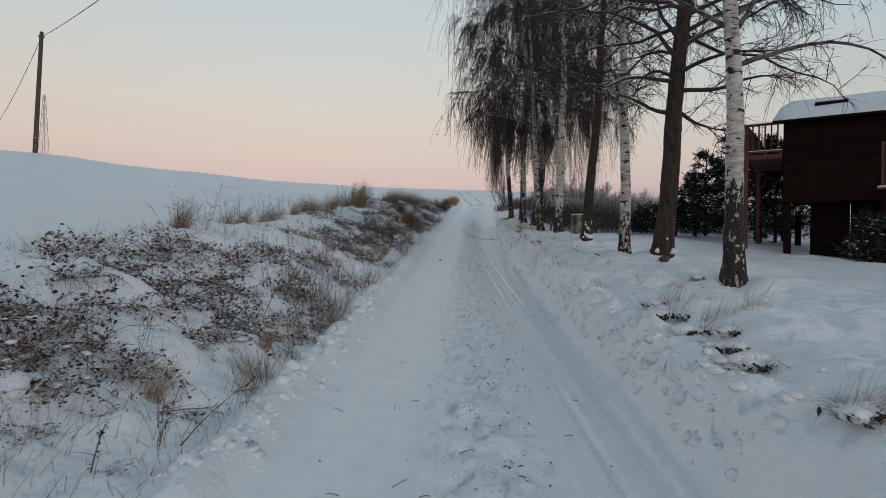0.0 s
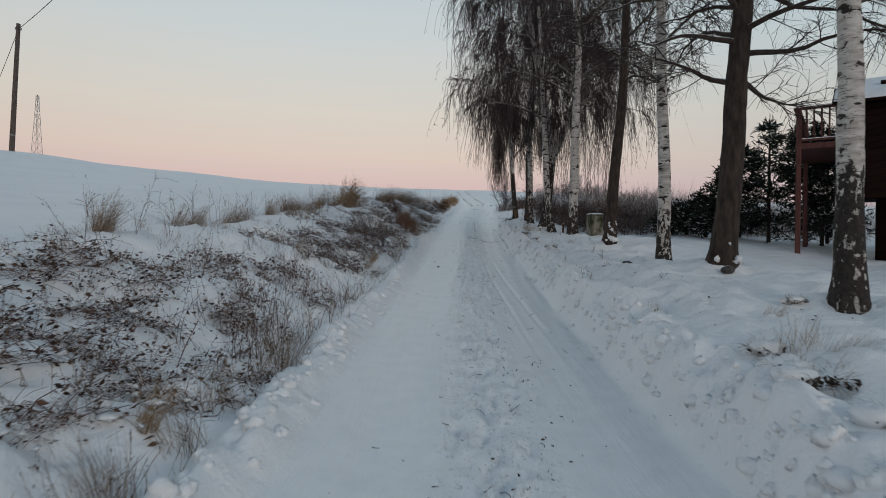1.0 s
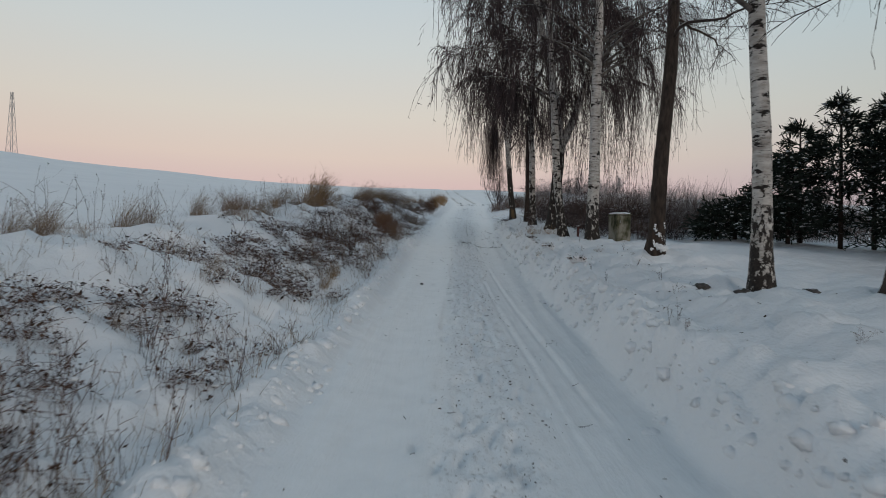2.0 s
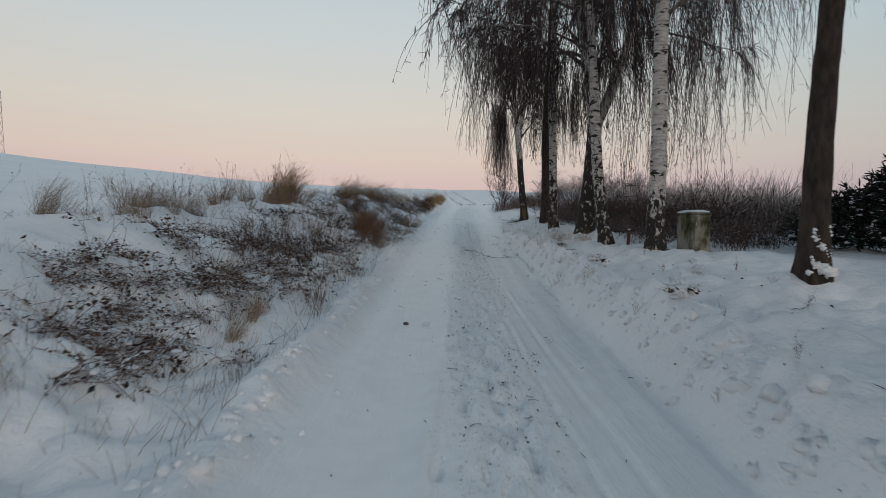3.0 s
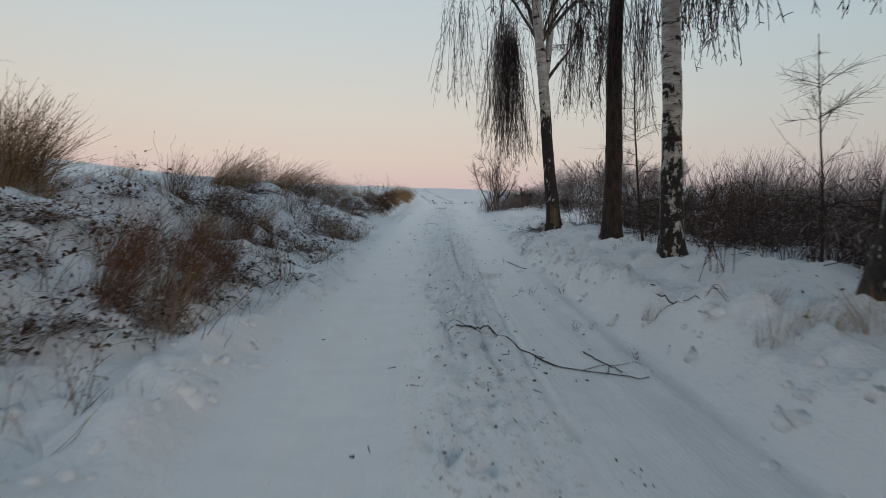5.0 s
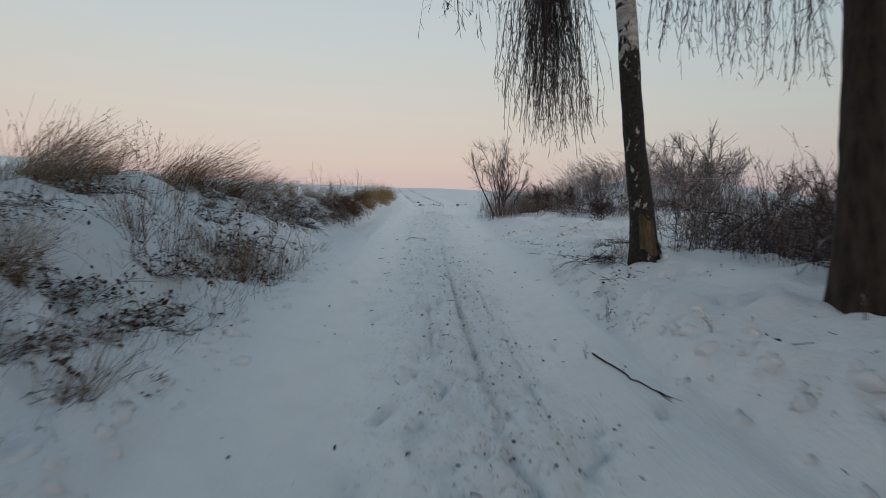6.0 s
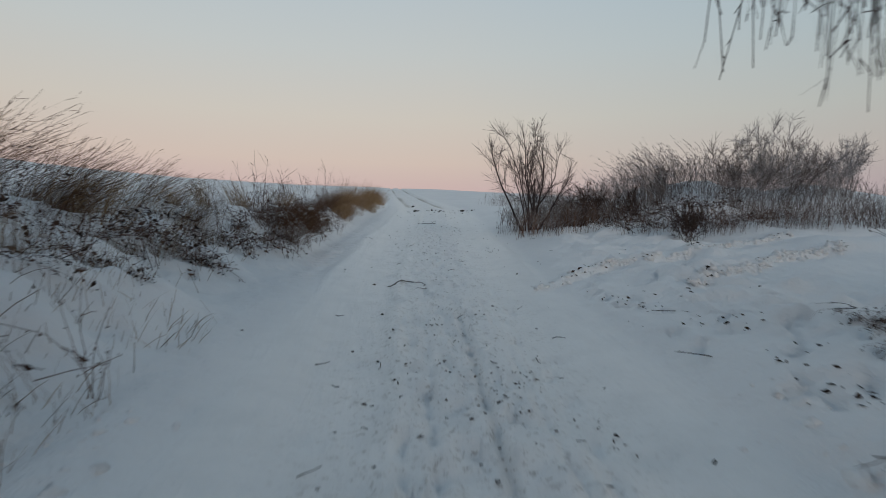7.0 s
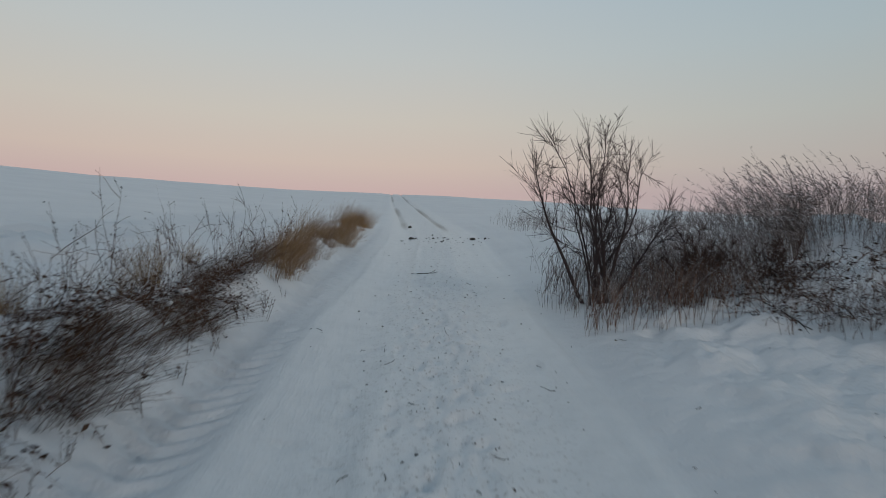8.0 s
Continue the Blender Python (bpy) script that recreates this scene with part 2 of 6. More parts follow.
def tubes(lines, radii, sides=4):
    """Tubes along polylines of one length: lines (n, k, 3), radii (n, k)."""
    lines, radii = np.asarray(lines, float), np.asarray(radii, float)
    n, k, _ = lines.shape
    way = np.gradient(lines, axis=1)
    way /= np.linalg.norm(way, axis=2, keepdims=True) + 1e-9
    ref = np.where(np.abs(way[..., 2:3]) > 0.9, [1.0, 0.0, 0.0], [0.0, 0.0, 1.0])
    a = np.cross(way, ref)
    a /= np.linalg.norm(a, axis=2, keepdims=True) + 1e-9
    b = np.cross(way, a)
    ang = np.arange(sides) * 2 * np.pi / sides
    ring = a[:, :, None] * np.cos(ang)[:, None] + b[:, :, None] * np.sin(ang)[:, None]
    verts = lines[:, :, None] + ring * radii[:, :, None, None]
    i = np.arange(n)[:, None, None] * k * sides
    j = np.arange(k - 1)[None, :, None] * sides
    s = np.arange(sides)[None, None, :]
    s2 = (s + 1) % sides
    f = np.stack([i + j + s, i + j + s2, i + j + sides + s2, i + j + sides + s], -1)
    return verts.reshape(-1, 3), f.reshape(-1, 4)


def ribbons(rng, lines, radii):
    """Flat blades along polylines, each turned its own way."""
    lines, radii = np.asarray(lines, float), np.asarray(radii, float)
    n, k, _ = lines.shape
    way = np.gradient(lines, axis=1)
    a = np.cross(way, rng.normal(0, 1, (n, 1, 3)) * np.ones((1, k, 1)))
    a = a / (np.linalg.norm(a, axis=2, keepdims=True) + 1e-9) * radii[:, :, None]
    v = np.stack([lines - a, lines + a], 2).reshape(-1, 3)
    o = (np.arange(n)[:, None] * k + np.arange(k - 1)[None]).reshape(-1, 1) * 2
    return v, np.concatenate([o, o + 1, o + 3, o + 2], 1)


def merged(*pieces):
    vs, fs, at = [], [], 0
    for v, f in pieces:
        vs.append(v), fs.append(np.asarray(f) + at)
        at += len(v)
    return np.concatenate(vs), np.concatenate(fs)


def unit(v):
    return v / (np.linalg.norm(v, axis=-1, keepdims=True) + 1e-9)


def grow(rng, starts, dirs, lengths, k, droop=0.0, wobble=0.1):
    """Bent lines from starts along dirs; droop bends them down (minus: up)."""
    p, d = np.array(starts, float), unit(np.array(dirs, float))
    h = (np.asarray(lengths, float) / (k - 1))[:, None]
    droop = np.broadcast_to(np.asarray(droop, float), (len(p),))[:, None]
    out = [p]
    for _ in range(k - 1):
        d = unit(d + np.array([0, 0, -1.0]) * droop * h + rng.normal(0, wobble, p.shape) * np.sqrt(h))
        p = p + d * h
        out.append(p)
    return np.stack(out, 1)


def taper(n, k, r0, r1, power=1.0):
    t = np.linspace(0, 1, k) ** power
    r0, r1 = np.broadcast_to(r0, (n,)), np.broadcast_to(r1, (n,))
    return r0[:, None] * (1 - t) + r1[:, None] * t


def leaves(rng, places, size, spread=0.5):
    """Small folded leaves: two four-cornered halves each."""
    n = len(places)
    a = unit(rng.normal(0, 1, (n, 3)) * [1, 1, spread])
    b = unit(np.cross(a, rng.normal(0, 1, (n, 3))))
    c = np.cross(a, b)
    s = (size * rng.uniform(0.5, 1.3, n))[:, None]
    p = np.asarray(places, float)
    pts = [p - a * s, p - 0.2 * a * s + b * s * 0.5 + c * s * 0.2, p + a * s, p - 0.2 * a * s - b * s * 0.5 + c * s * 0.2, p + a * s * 0.1]
    v = np.stack(pts, 1).reshape(-1, 3)
    o = np.arange(n)[:, None] * 5
    f = np.stack([o + [0, 4, 2, 1], o + [0, 3, 2, 4]], 1).reshape(-1, 4)
    return v, f


def lumps(rng, places, sizes, flat=0.7, rough=0.18, nu=6, nv=4):
    """Uneven rounded lumps, each a ball of quads."""
    th = np.arange(nu) * 2 * np.pi / nu
    ph = np.linspace(0.3, np.pi - 0.3, nv)
    ball = np.stack([np.sin(ph)[:, None] * np.cos(th), np.sin(ph)[:, None] * np.sin(th), np.cos(ph)[:, None] + 0 * th], -1).reshape(-1, 3)
    n = len(places)
    v = ball[None] * (1 + rng.normal(0, rough, (n, len(ball), 1))) * np.asarray(sizes)[:, None, None]
    v = v * np.stack([rng.uniform(0.8, 1.3, n), rng.uniform(0.8, 1.3, n), np.full(n, flat)], -1)[:, None] + np.asarray(places)[:, None]
    i, j = np.arange(nv - 1)[:, None], np.arange(nu)[None]
    q = np.stack([i * nu + j, (i + 1) * nu + j, (i + 1) * nu + (j + 1) % nu, i * nu + (j + 1) % nu], -1).reshape(-1, 4)
    cap = np.array([[0, k, k + 1, k + 2] for k in range(1, nu - 2, 2)])
    f = np.concatenate([q, cap])
    return v.reshape(-1, 3), (np.arange(n)[:, None, None] * len(ball) + f[None]).reshape(-1, 4)


def bevelled(name, lo, hi, mat, width=0.01, m=None):
    bm = bmesh.new()
    bmesh.ops.create_cube(bm, size=1)
    for vtx in bm.verts:
        vtx.co = [l + (h - l) * (c + 0.5) for l, h, c in zip(lo, hi, vtx.co)]
    bmesh.ops.bevel(bm, geom=bm.edges[:], offset=width, segments=1, affect="EDGES")
    if m is not None:
        bm.transform(m)
    me = bpy.data.meshes.new(name)
    bm.to_mesh(me)
    bm.free()
    me.materials.append(mat)
    return me


def part(name, me, parent, label=""):
    ob = new(name, me)
    ob.parent = parent
    return tagged(ob, label) if label else ob


def thing(name, m, label, category, group="", kind=""):
    ob = tagged(new(name), label, category, group, kind)
    ob.matrix_basis = m
    return ob


# ---- the lie of the land ----
def smooth_interp(v, xs, zs, reach):
    v = np.asarray(v, float)
    return sum(np.interp(v + d * reach, xs, zs) * w for d, w in ((-1, 1), (-0.5, 2), (0, 3), (0.5, 2), (1, 1))) / 9


def step(v, a, b):
    s = np.clip((np.asarray(v, float) - a) / (b - a), 0, 1)
    return s * s * (3 - 2 * s)


def lattice(ix, iy, seed):
    h = np.sin(ix * 127.1 + iy * 311.7 + seed * 74.7) * 43758.5453
    return h - np.floor(h)


def vnoise(x, y, seed=0):
    """Smooth noise, 0 to 1, one lump a metre."""
    ix, iy = np.floor(x), np.floor(y)
    fx, fy = x - ix, y - iy
    fx, fy = fx * fx * (3 - 2 * fx), fy * fy * (3 - 2 * fy)
    a, b = lattice(ix, iy, seed), lattice(ix + 1, iy, seed)
    c, d = lattice(ix, iy + 1, seed), lattice(ix + 1, iy + 1, seed)
    return (a * (1 - fx) + b * fx) * (1 - fy) + (c * (1 - fx) + d * fx) * fy


def fbm(x, y, scale, seed=0, octaves=3):
    return sum((vnoise(x * scale * 2**o + 5.3 * o, y * scale * 2**o, seed + o) - 0.5) * 0.5**o for o in range(octaves))


def lane_x(y):
    return smooth_interp(y, (-40, 0, 5.5, 21.8, 42.3, 56.4, 64, 73, 110, 160, 400), (0, 0.1, 0.3, 0.86, 1.95, 3.05, 3.8, 4.0, 4.1, 4.6, 8), 4)


def lane_z(y):
    return smooth_interp(y, (-60, 0, 11, 21.9, 36.2, 40, 56.65, 64, 73.4, 160, 200, 400, 2000),
                         (-2, -0.3, 0.37, 1.3, 2.95, 3.42, 5.53, 6.48, 7.47, 17.9, 20.0, 21, 12), 3)


def crest_u(y):
    return smooth_interp(y, (0, 27, 43.1, 46.6, 49.6, 53.4, 62.5, 70), (6.3, 6.4, 5.4, 4.8, 3.5, 3.2, 2.8, 2.6), 1.5)


def ground(x, y):
    """Height of the snow's broad form."""
    x, y = np.asarray(x, float), np.asarray(y, float)
    u = x - lane_x(y)
    crest = crest_u(y)
    bank = smooth_interp(y, (0, 12, 42.1, 47.8, 53.4, 62, 75), (1.2, 1.35, 1.35, 0.95, 0.62, 0.42, 0.1), 2)
    left = bank * step(-u, 2.0, crest) ** 0.9
    rise = smooth_interp(y, (0, 60, 90, 130, 160, 250), (4.8, 4.8, 3.6, 2.0, 1.3, 0.5), 6)
    v = np.clip((-u - crest) / 44, 0, None)
    left = left + rise * np.where(v < 1, np.clip(v, 0, 1) ** 1.6, 1 - 0.1 * (np.clip(v, 1, 20) - 1))
    side = smooth_interp(y, (0, 10, 13.5, 16.2, 20, 25, 27, 29.3, 33, 36.2, 39.5, 42.1, 45.6, 62, 80),
                         (0.85, 0.85, 0.98, 0.72, 0.88, 0.82, 0.68, 0.72, 0.62, 0.53, 0.46, 0.38, 0.2, 0.25, 0.0), 1)
    right = side * step(u, 1.65, 3.0)
    mound = 1.15 * np.exp(-((y - 55.8) / 5.0) ** 2) * step(u, 3.2, 8) * (1 - step(u, 14, 24))
    right = right + mound * (1 + 0.5 * fbm(x, y, 0.55, 91, 2)) + 0.16 * step(mound, 0.25, 0.6) * fbm(x, y, 1.5, 93, 2) - 0.03 * np.clip(u - 8, 0, 300)
    return lane_z(y) + np.where(u < 0, left, right)


SIDE_RUTS = (((3.0, 4.0, 5.0, 6.13, 7.1, 9.3, 12, 18), (45.4, 46.3, 47.02, 47.92, 48.42, 49.55, 50.3, 50.9)), ((4.6, 5.47, 6.3, 7.7, 8.83, 12, 18), (44.3, 45.12, 45.92, 47.2, 47.97, 48.9, 49.6)))


def surface(x, y):
    """The snow with its ruts, clods, dents and lumps."""
    x, y = np.asarray(x, float), np.asarray(y, float)
    u = x - lane_x(y)
    z = ground(x, y)
    sway = 0.10 * np.sin(y * 0.35) + 0.06 * np.sin(y * 0.9 + 1)
    lane = 1 - step(np.abs(u), 1.5, 1.8)
    near = 1 - step(y, 62, 90)
    for at, wide, deep in ((-0.85, 0.34, 0.05), (0.85, 0.30, 0.045)):
        z = z - deep * np.exp(-((u - at - sway * 0.5) / wide) ** 4)
    track = smooth_interp(y, (4, 12, 20, 30, 38, 44, 55), (1.12, 0.88, 0.6, 0.27, 0.23, 0.22, 0.06), 2)
    for at, deep, wide in ((0.0, 0.052, 0.036), (0.33, 0.044, 0.033), (-0.36, 0.03, 0.033)):
        off = (u - track - at - 0.06 * sway) / wide
        z = z + (1 - step(y, 43.5, 48)) * (0.5 + 0.5 * step(y, 18, 26)) * np.clip(1.9 * vnoise(x * 0.2, y * 0.35, 9) - 0.25, 0, 1.4) * (0.45 + 0.9 * vnoise(x * 3, y * 2.2, 12)) * deep * (0.35 * np.exp(-((np.abs(off) - 1.9) / 0.7) ** 2) - np.exp(-off ** 2))
    mid = np.exp(-((u - 0.1) / (0.40 + 0.45 * step(y, 30, 44))) ** 4)
    z = z + mid * (1 - 0.65 * step(y, 36, 46)) * (0.095 * fbm(x, y, 5.0, 3) + 0.06 * fbm(x, y, 11, 4, 2)) * near
    z = z + lane * 0.012 * fbm(x, y, 1.6, 8)
    # low ridges pushed up beside the wheels
    for at, wide, tall, seed in ((-0.44, 0.055, 0.030, 83), (1.52, 0.08, 0.035, 85), (-1.45, 0.07, 0.022, 87)):
        z = z + near * tall * np.exp(-((u - at - 0.6 * sway - 0.05 * fbm(x * 0, y, 0.7, seed)) / wide) ** 2) * np.clip(1.8 * vnoise(x * 0 + seed, y * 0.5, seed) - 0.2, 0, 1.2)
    for side, seed in ((-1.98, 20), (2.08, 30)):
        e = np.exp(-((u - side - 0.25 * fbm(y * 0 + side, y, 0.5, seed)) / 0.30) ** 2)
        z = z + e * near * (1.4 if side > 0 else 1.0) * (1.55 - 1.3 * step(y, 28, 44)) * (0.05 + 0.05 * (side > 0) + 0.13 * vnoise(x * 3.2, y * 3.2, seed) * vnoise(x * 1.1, y * 0.8, seed + 2) + 0.09 * vnoise(x * 6.5, y * 6.5, seed + 3) + 0.04 * vnoise(x * 13, y * 13, seed + 4))
    # crumbled ridge along the lane's right edge
    rim = (u - 1.90 - 0.10 * fbm(y * 0 + 2, y, 0.9, 33)) / 0.15
    z = z + (1 - step(y, 32, 42)) * np.exp(-rim ** 2) * (0.03 + 0.12 * vnoise(x * 2.2, y * 1.8, 34) + 0.07 * vnoise(x * 6, y * 6, 35))
    slope = step(-u, 1.9, 3.0) * (1 - step(-u, 7.5, 10)) * near
    z = z + slope * (0.42 * fbm(x, y, 0.9, 41, 3) + 0.16 * fbm(x, y, 3.4, 44, 2))
    yard = step(u, 1.9, 3.0)
    z = z + yard * near * (0.20 * fbm(x, y, 0.8, 51, 3) * (1 - step(u, 9, 13)) + (0.15 * fbm(x, y, 3.2, 55, 3) + 0.06 * np.abs(fbm(x, y, 7.5, 59, 2))) * (1 - step(u, 4.5, 7)) + 0.30 * fbm(x, y, 0.12, 58, 2) * step(u, 9, 14))
    z = z + (1 - near) * 0.35 * fbm(x, y, 0.06, 61, 3) * step(np.abs(u), 2, 12)
    # side track that turns off to the right above the trees
    for xs, ys in SIDE_RUTS:
        off = 0.8 * (y - smooth_interp(x, xs, ys, 0.5) - 0.10 * fbm(x, y, 2.5, 73) - 0.05 * fbm(x, y, 7, 74))
        trod = -0.07 * step(off, -0.42, -0.2) * (1 - step(off, -0.06, 0.05)) + 0.06 * vnoise(x * 9, y * 9, 77) * np.exp(-((off - 0.07) / 0.08) ** 2)
        z = z + trod * step(x, xs[0], xs[1] + 0.3) * (1 - step(x, 12, 18)) * (0.45 + 0.9 * vnoise(x * 1.2, y * 1.2, 71))
    tread = np.exp(-((u + 1.95) / 0.30) ** 6) * step(y, 46.4, 47.2) * (1 - step(y, 52.5, 55.5))
    z = z - tread * (0.035 + 0.05 * np.clip(np.sin((y + 0.1 * vnoise(x * 2, y * 2, 76) - 0.7 * np.abs(u + 1.95)) * 2 * np.pi / 0.27), -0.3, 1) * np.clip(2.2 * vnoise(x * 2.2, y * 1.6, 75) - 0.5, 0, 1.4))
    # two far ruts that run over the crest
    for at in (-0.9, 0.9):
        z = z - 0.14 * (1 - near) * np.exp(-((u - at) / 0.25) ** 2) * (1 - step(y, 160, 220))
    return z


def graded(fine, spans):
    """Grid lines: fine in the middle, wider and wider outside."""
    lo, hi, d = fine

    def tail(start, end, sign):
        out, w, p = [], d, start
        while (end - p) * sign > 0:
            w *= 1.11
            p += sign * w
            out.append(p)
        return out
    return np.concatenate([tail(lo, spans[0], -1)[::-1], np.arange(lo, hi, d), tail(hi, spans[1], 1)])


rng0 = np.random.default_rng(5)
gu = graded((-3.4, 3.6, 0.058), (-900, 900))
gu = np.sort(np.concatenate([gu[(gu < 3.6) | (gu > 7.1)], np.arange(3.62, 7.1, 0.1), gu[(gu > -0.5) & (gu < 1.2)] + 0.029]))
gy = graded((4, 56, 0.092), (-60, 2000))
gy = np.sort(np.concatenate([gy, gy[(gy > 46) & (gy < 54)] + 0.046]))
gu2, gy2 = np.meshgrid(gu, gy)
gx2 = gu2 + lane_x(gy2)
gz2 = surface(gx2, gy2)
# boot prints along the trodden middle of the lane
prints = [(rng0.normal(0.12, 0.28), py + rng0.uniform(-0.1, 0.1), rng0.normal(0, 0.25)) for py in np.arange(4.3, 56, 0.14)]
prints += [(rng0.normal(0.1, 0.6), py, rng0.normal(0, 0.9)) for py in np.arange(34, 56, 0.16)]
prints += [(rng0.uniform(1.9, 3.6), py, rng0.normal(0, 1.2)) for py in np.arange(38, 46, 0.11)]
prints += [(rng0.uniform(1.9, 3.4), py + rng0.uniform(-0.5, 0.5), rng0.normal(0, 0.5)) for py in np.arange(4.3, 45, 0.5)]
for pu, py, pa in prints:
    rows = slice(*np.searchsorted(gy, (py - 0.4, py + 0.4)))
    cols = slice(*np.searchsorted(gu, (pu - 0.4, pu + 0.4)))
    du, dy = gu2[rows, cols] - pu, gy2[rows, cols] - py
    a, b = du * math.cos(pa) - dy * math.sin(pa), du * math.sin(pa) + dy * math.cos(pa)
    r2 = (a / 0.055) ** 2 + (b / 0.14) ** 2
    gz2[rows, cols] += ((-0.058 if py < 36 else -0.034) if pu < 1.8 else -0.075) * np.exp(-r2 * r2) + 0.008 * np.exp(-((np.sqrt(r2) - 1.5) / 0.4) ** 2)
packed = np.clip(np.exp(-((gu2 + 0.98) / 0.66) ** 6) + np.exp(-((gu2 - 1.1) / 0.58) ** 6) + 0.55 * np.exp(-(gu2 / 0.6) ** 4), 0, 1) * (1 - step(gy2, 60, 120))
dirt_shade = np.exp(-((gu2 - 0.1) / (0.5 + 0.45 * step(gy2, 26, 42))) ** 4) * (1 - step(gy2, 60, 160)) + 1.9 * np.clip(sum(np.exp(-((gu2 - a) / 0.22) ** 2) for a in (-0.9, 0.9)), 0, 1) * step(gy2, 66, 74) * (1 - step(gy2, 165, 200)) * (0.35 + 0.9 * vnoise(gu2 * 0 + 3, gy2 * 0.22, 81))
track = smooth_interp(gy2, (4, 12, 20, 30, 38, 44, 55), (1.12, 0.88, 0.6, 0.27, 0.23, 0.22, 0.06), 2)
# narrow tracks: dirt plus the grooves' own shade, painted into the snow colour
dirt_shade = dirt_shade + 0.55 * np.exp(-((gu2 - track - 0.006) / 0.04) ** 2) * np.clip(1.9 * vnoise(gx2 * 0.2, gy2 * 0.35, 9) - 0.25, 0, 1.2) * (1 - step(gy2, 43, 47))
# side ruts: rut shadow and dark leaf crumbs darkened into the colour
for xs, ys in SIDE_RUTS:
    dirt_shade = dirt_shade + 1.5 * np.exp(-((gy2 - smooth_interp(gx2, xs, ys, 0.5) - 0.03) / 0.06) ** 2) * step(gx2, xs[0], xs[1] + 0.3) * (1 - step(gx2, 9, 12)) * vnoise(gx2 * 2, gy2 * 2, 71)
nx, ny = len(gu), len(gy)
q = (np.arange(ny - 1)[:, None] * nx + np.arange(nx - 1)[None]).ravel()
tagged(new("ground", mesh_from("ground", np.stack([gx2, gy2, gz2], -1).reshape(-1, 3), np.stack([q, q + 1, q + nx + 1, q + nx], -1),
                                           SNOW, floats={"packed": packed, "dirt_shade": dirt_shade})),
                   "snow-covered lane, bank and field rising to a crest", "snow ground", kind="structure")


def height(x, y):
    return float(surface(x, y))


# ---- trees ----
def trunk_mesh(rng, h_top, r, lean, mat, wig=0.05, flare=0.45, power=0.8, bend=None):
    """A tapered stem with root flare and uneven bark, from its foot at the origin. Returns the mesh and its middle line as a function."""
    sides = 22
    hs = np.concatenate([np.arange(-0.25, 3.2, 0.09), np.linspace(3.3, h_top, 34)])
    ph = rng.uniform(0, 6, 4)

    def middle(h):
        h = np.asarray(h, float)
        w = wig * (np.sin(h * 0.55 + ph[0]) - np.sin(ph[0])) + 0.4 * wig * (np.sin(h * 1.4 + ph[1]) - np.sin(ph[1]))
        w2 = wig * (np.sin(h * 0.5 + ph[2]) - np.sin(ph[2]))
        turn = bend[1] * 0.5 * (np.sqrt((h - bend[0]) ** 2 + 0.09) + h - bend[0]) if bend else 0.0
        return np.stack([lean[0] * h + w + turn, lean[1] * h + w2, h], -1)

    def radius(h):
        return r * np.clip(1 - np.asarray(h) / (h_top * 1.04), 0.02, 1.1) ** power
    th = np.arange(sides) * 2 * np.pi / sides
    lobes = 1 + 0.35 * np.cos(5 * th + ph[3]) * np.exp(-np.clip(hs, 0, 99) / 0.3)[:, None]
    rad = radius(hs)[:, None] * (1 + flare * np.exp(-np.clip(hs, 0, 99) / 0.35)[:, None] * lobes)
    rad = rad * (1 + 0.10 * (vnoise(th[None] * 2.2 + 40, hs[:, None] * 3 + 50 * ph[0], 7) - 0.5) + 0.10 * (vnoise(th[None] * 6, hs[:, None] * 7 + 9 * ph[1], 8) - 0.5))
    v = middle(hs)[:, None] + np.stack([rad * np.cos(th), rad * np.sin(th), 0 * rad], -1)
    i, j = np.arange(len(hs) - 1)[:, None] * sides, np.arange(sides)[None]
    f = np.stack([i + j, i + (j + 1) % sides, i + sides + (j + 1) % sides, i + sides + j], -1).reshape(-1, 4)
    me = mesh_from("trunk", v.reshape(-1, 3), f, mat, floats={"h": np.repeat(hs, sides)})
    return me, middle, radius


def limb_lines(rng, middle, specs, k, wobble):
    """Main limbs: specs of height, compass angle, rise in degrees, length, droop."""
    s = np.array(specs, float)
    az, el = np.radians(s[:, 1]), np.radians(s[:, 2])
    d = np.stack([np.cos(az) * np.cos(el), np.sin(az) * np.cos(el), np.sin(el)], -1)
    return grow(rng, middle(s[:, 0]), d, s[:, 3], k, s[:, 4], wobble)


def along(rng, lines, n, lo, hi):
    """n points on each line, between the shares lo and hi, with the way there."""
    m, k, _ = lines.shape
    t = rng.uniform(lo, hi, (m, n)) * (k - 1)
    i = np.clip(t.astype(int), 0, k - 2)
    f = (t - i)[..., None]
    row = np.arange(m)[:, None]
    p = lines[row, i] * (1 - f) + lines[row, i + 1] * f
    return p.reshape(-1, 3), unit(lines[row, i + 1] - lines[row, i]).reshape(-1, 3), (t / (k - 1)).ravel()


def put_limbs(tree, lines, r0, mat, name="limb"):
    for line, r in zip(lines, r0):
        part(name, mesh_from(name, *tubes(line[None], taper(1, len(line), r, 0.008, 0.8), 7), mat), tree)


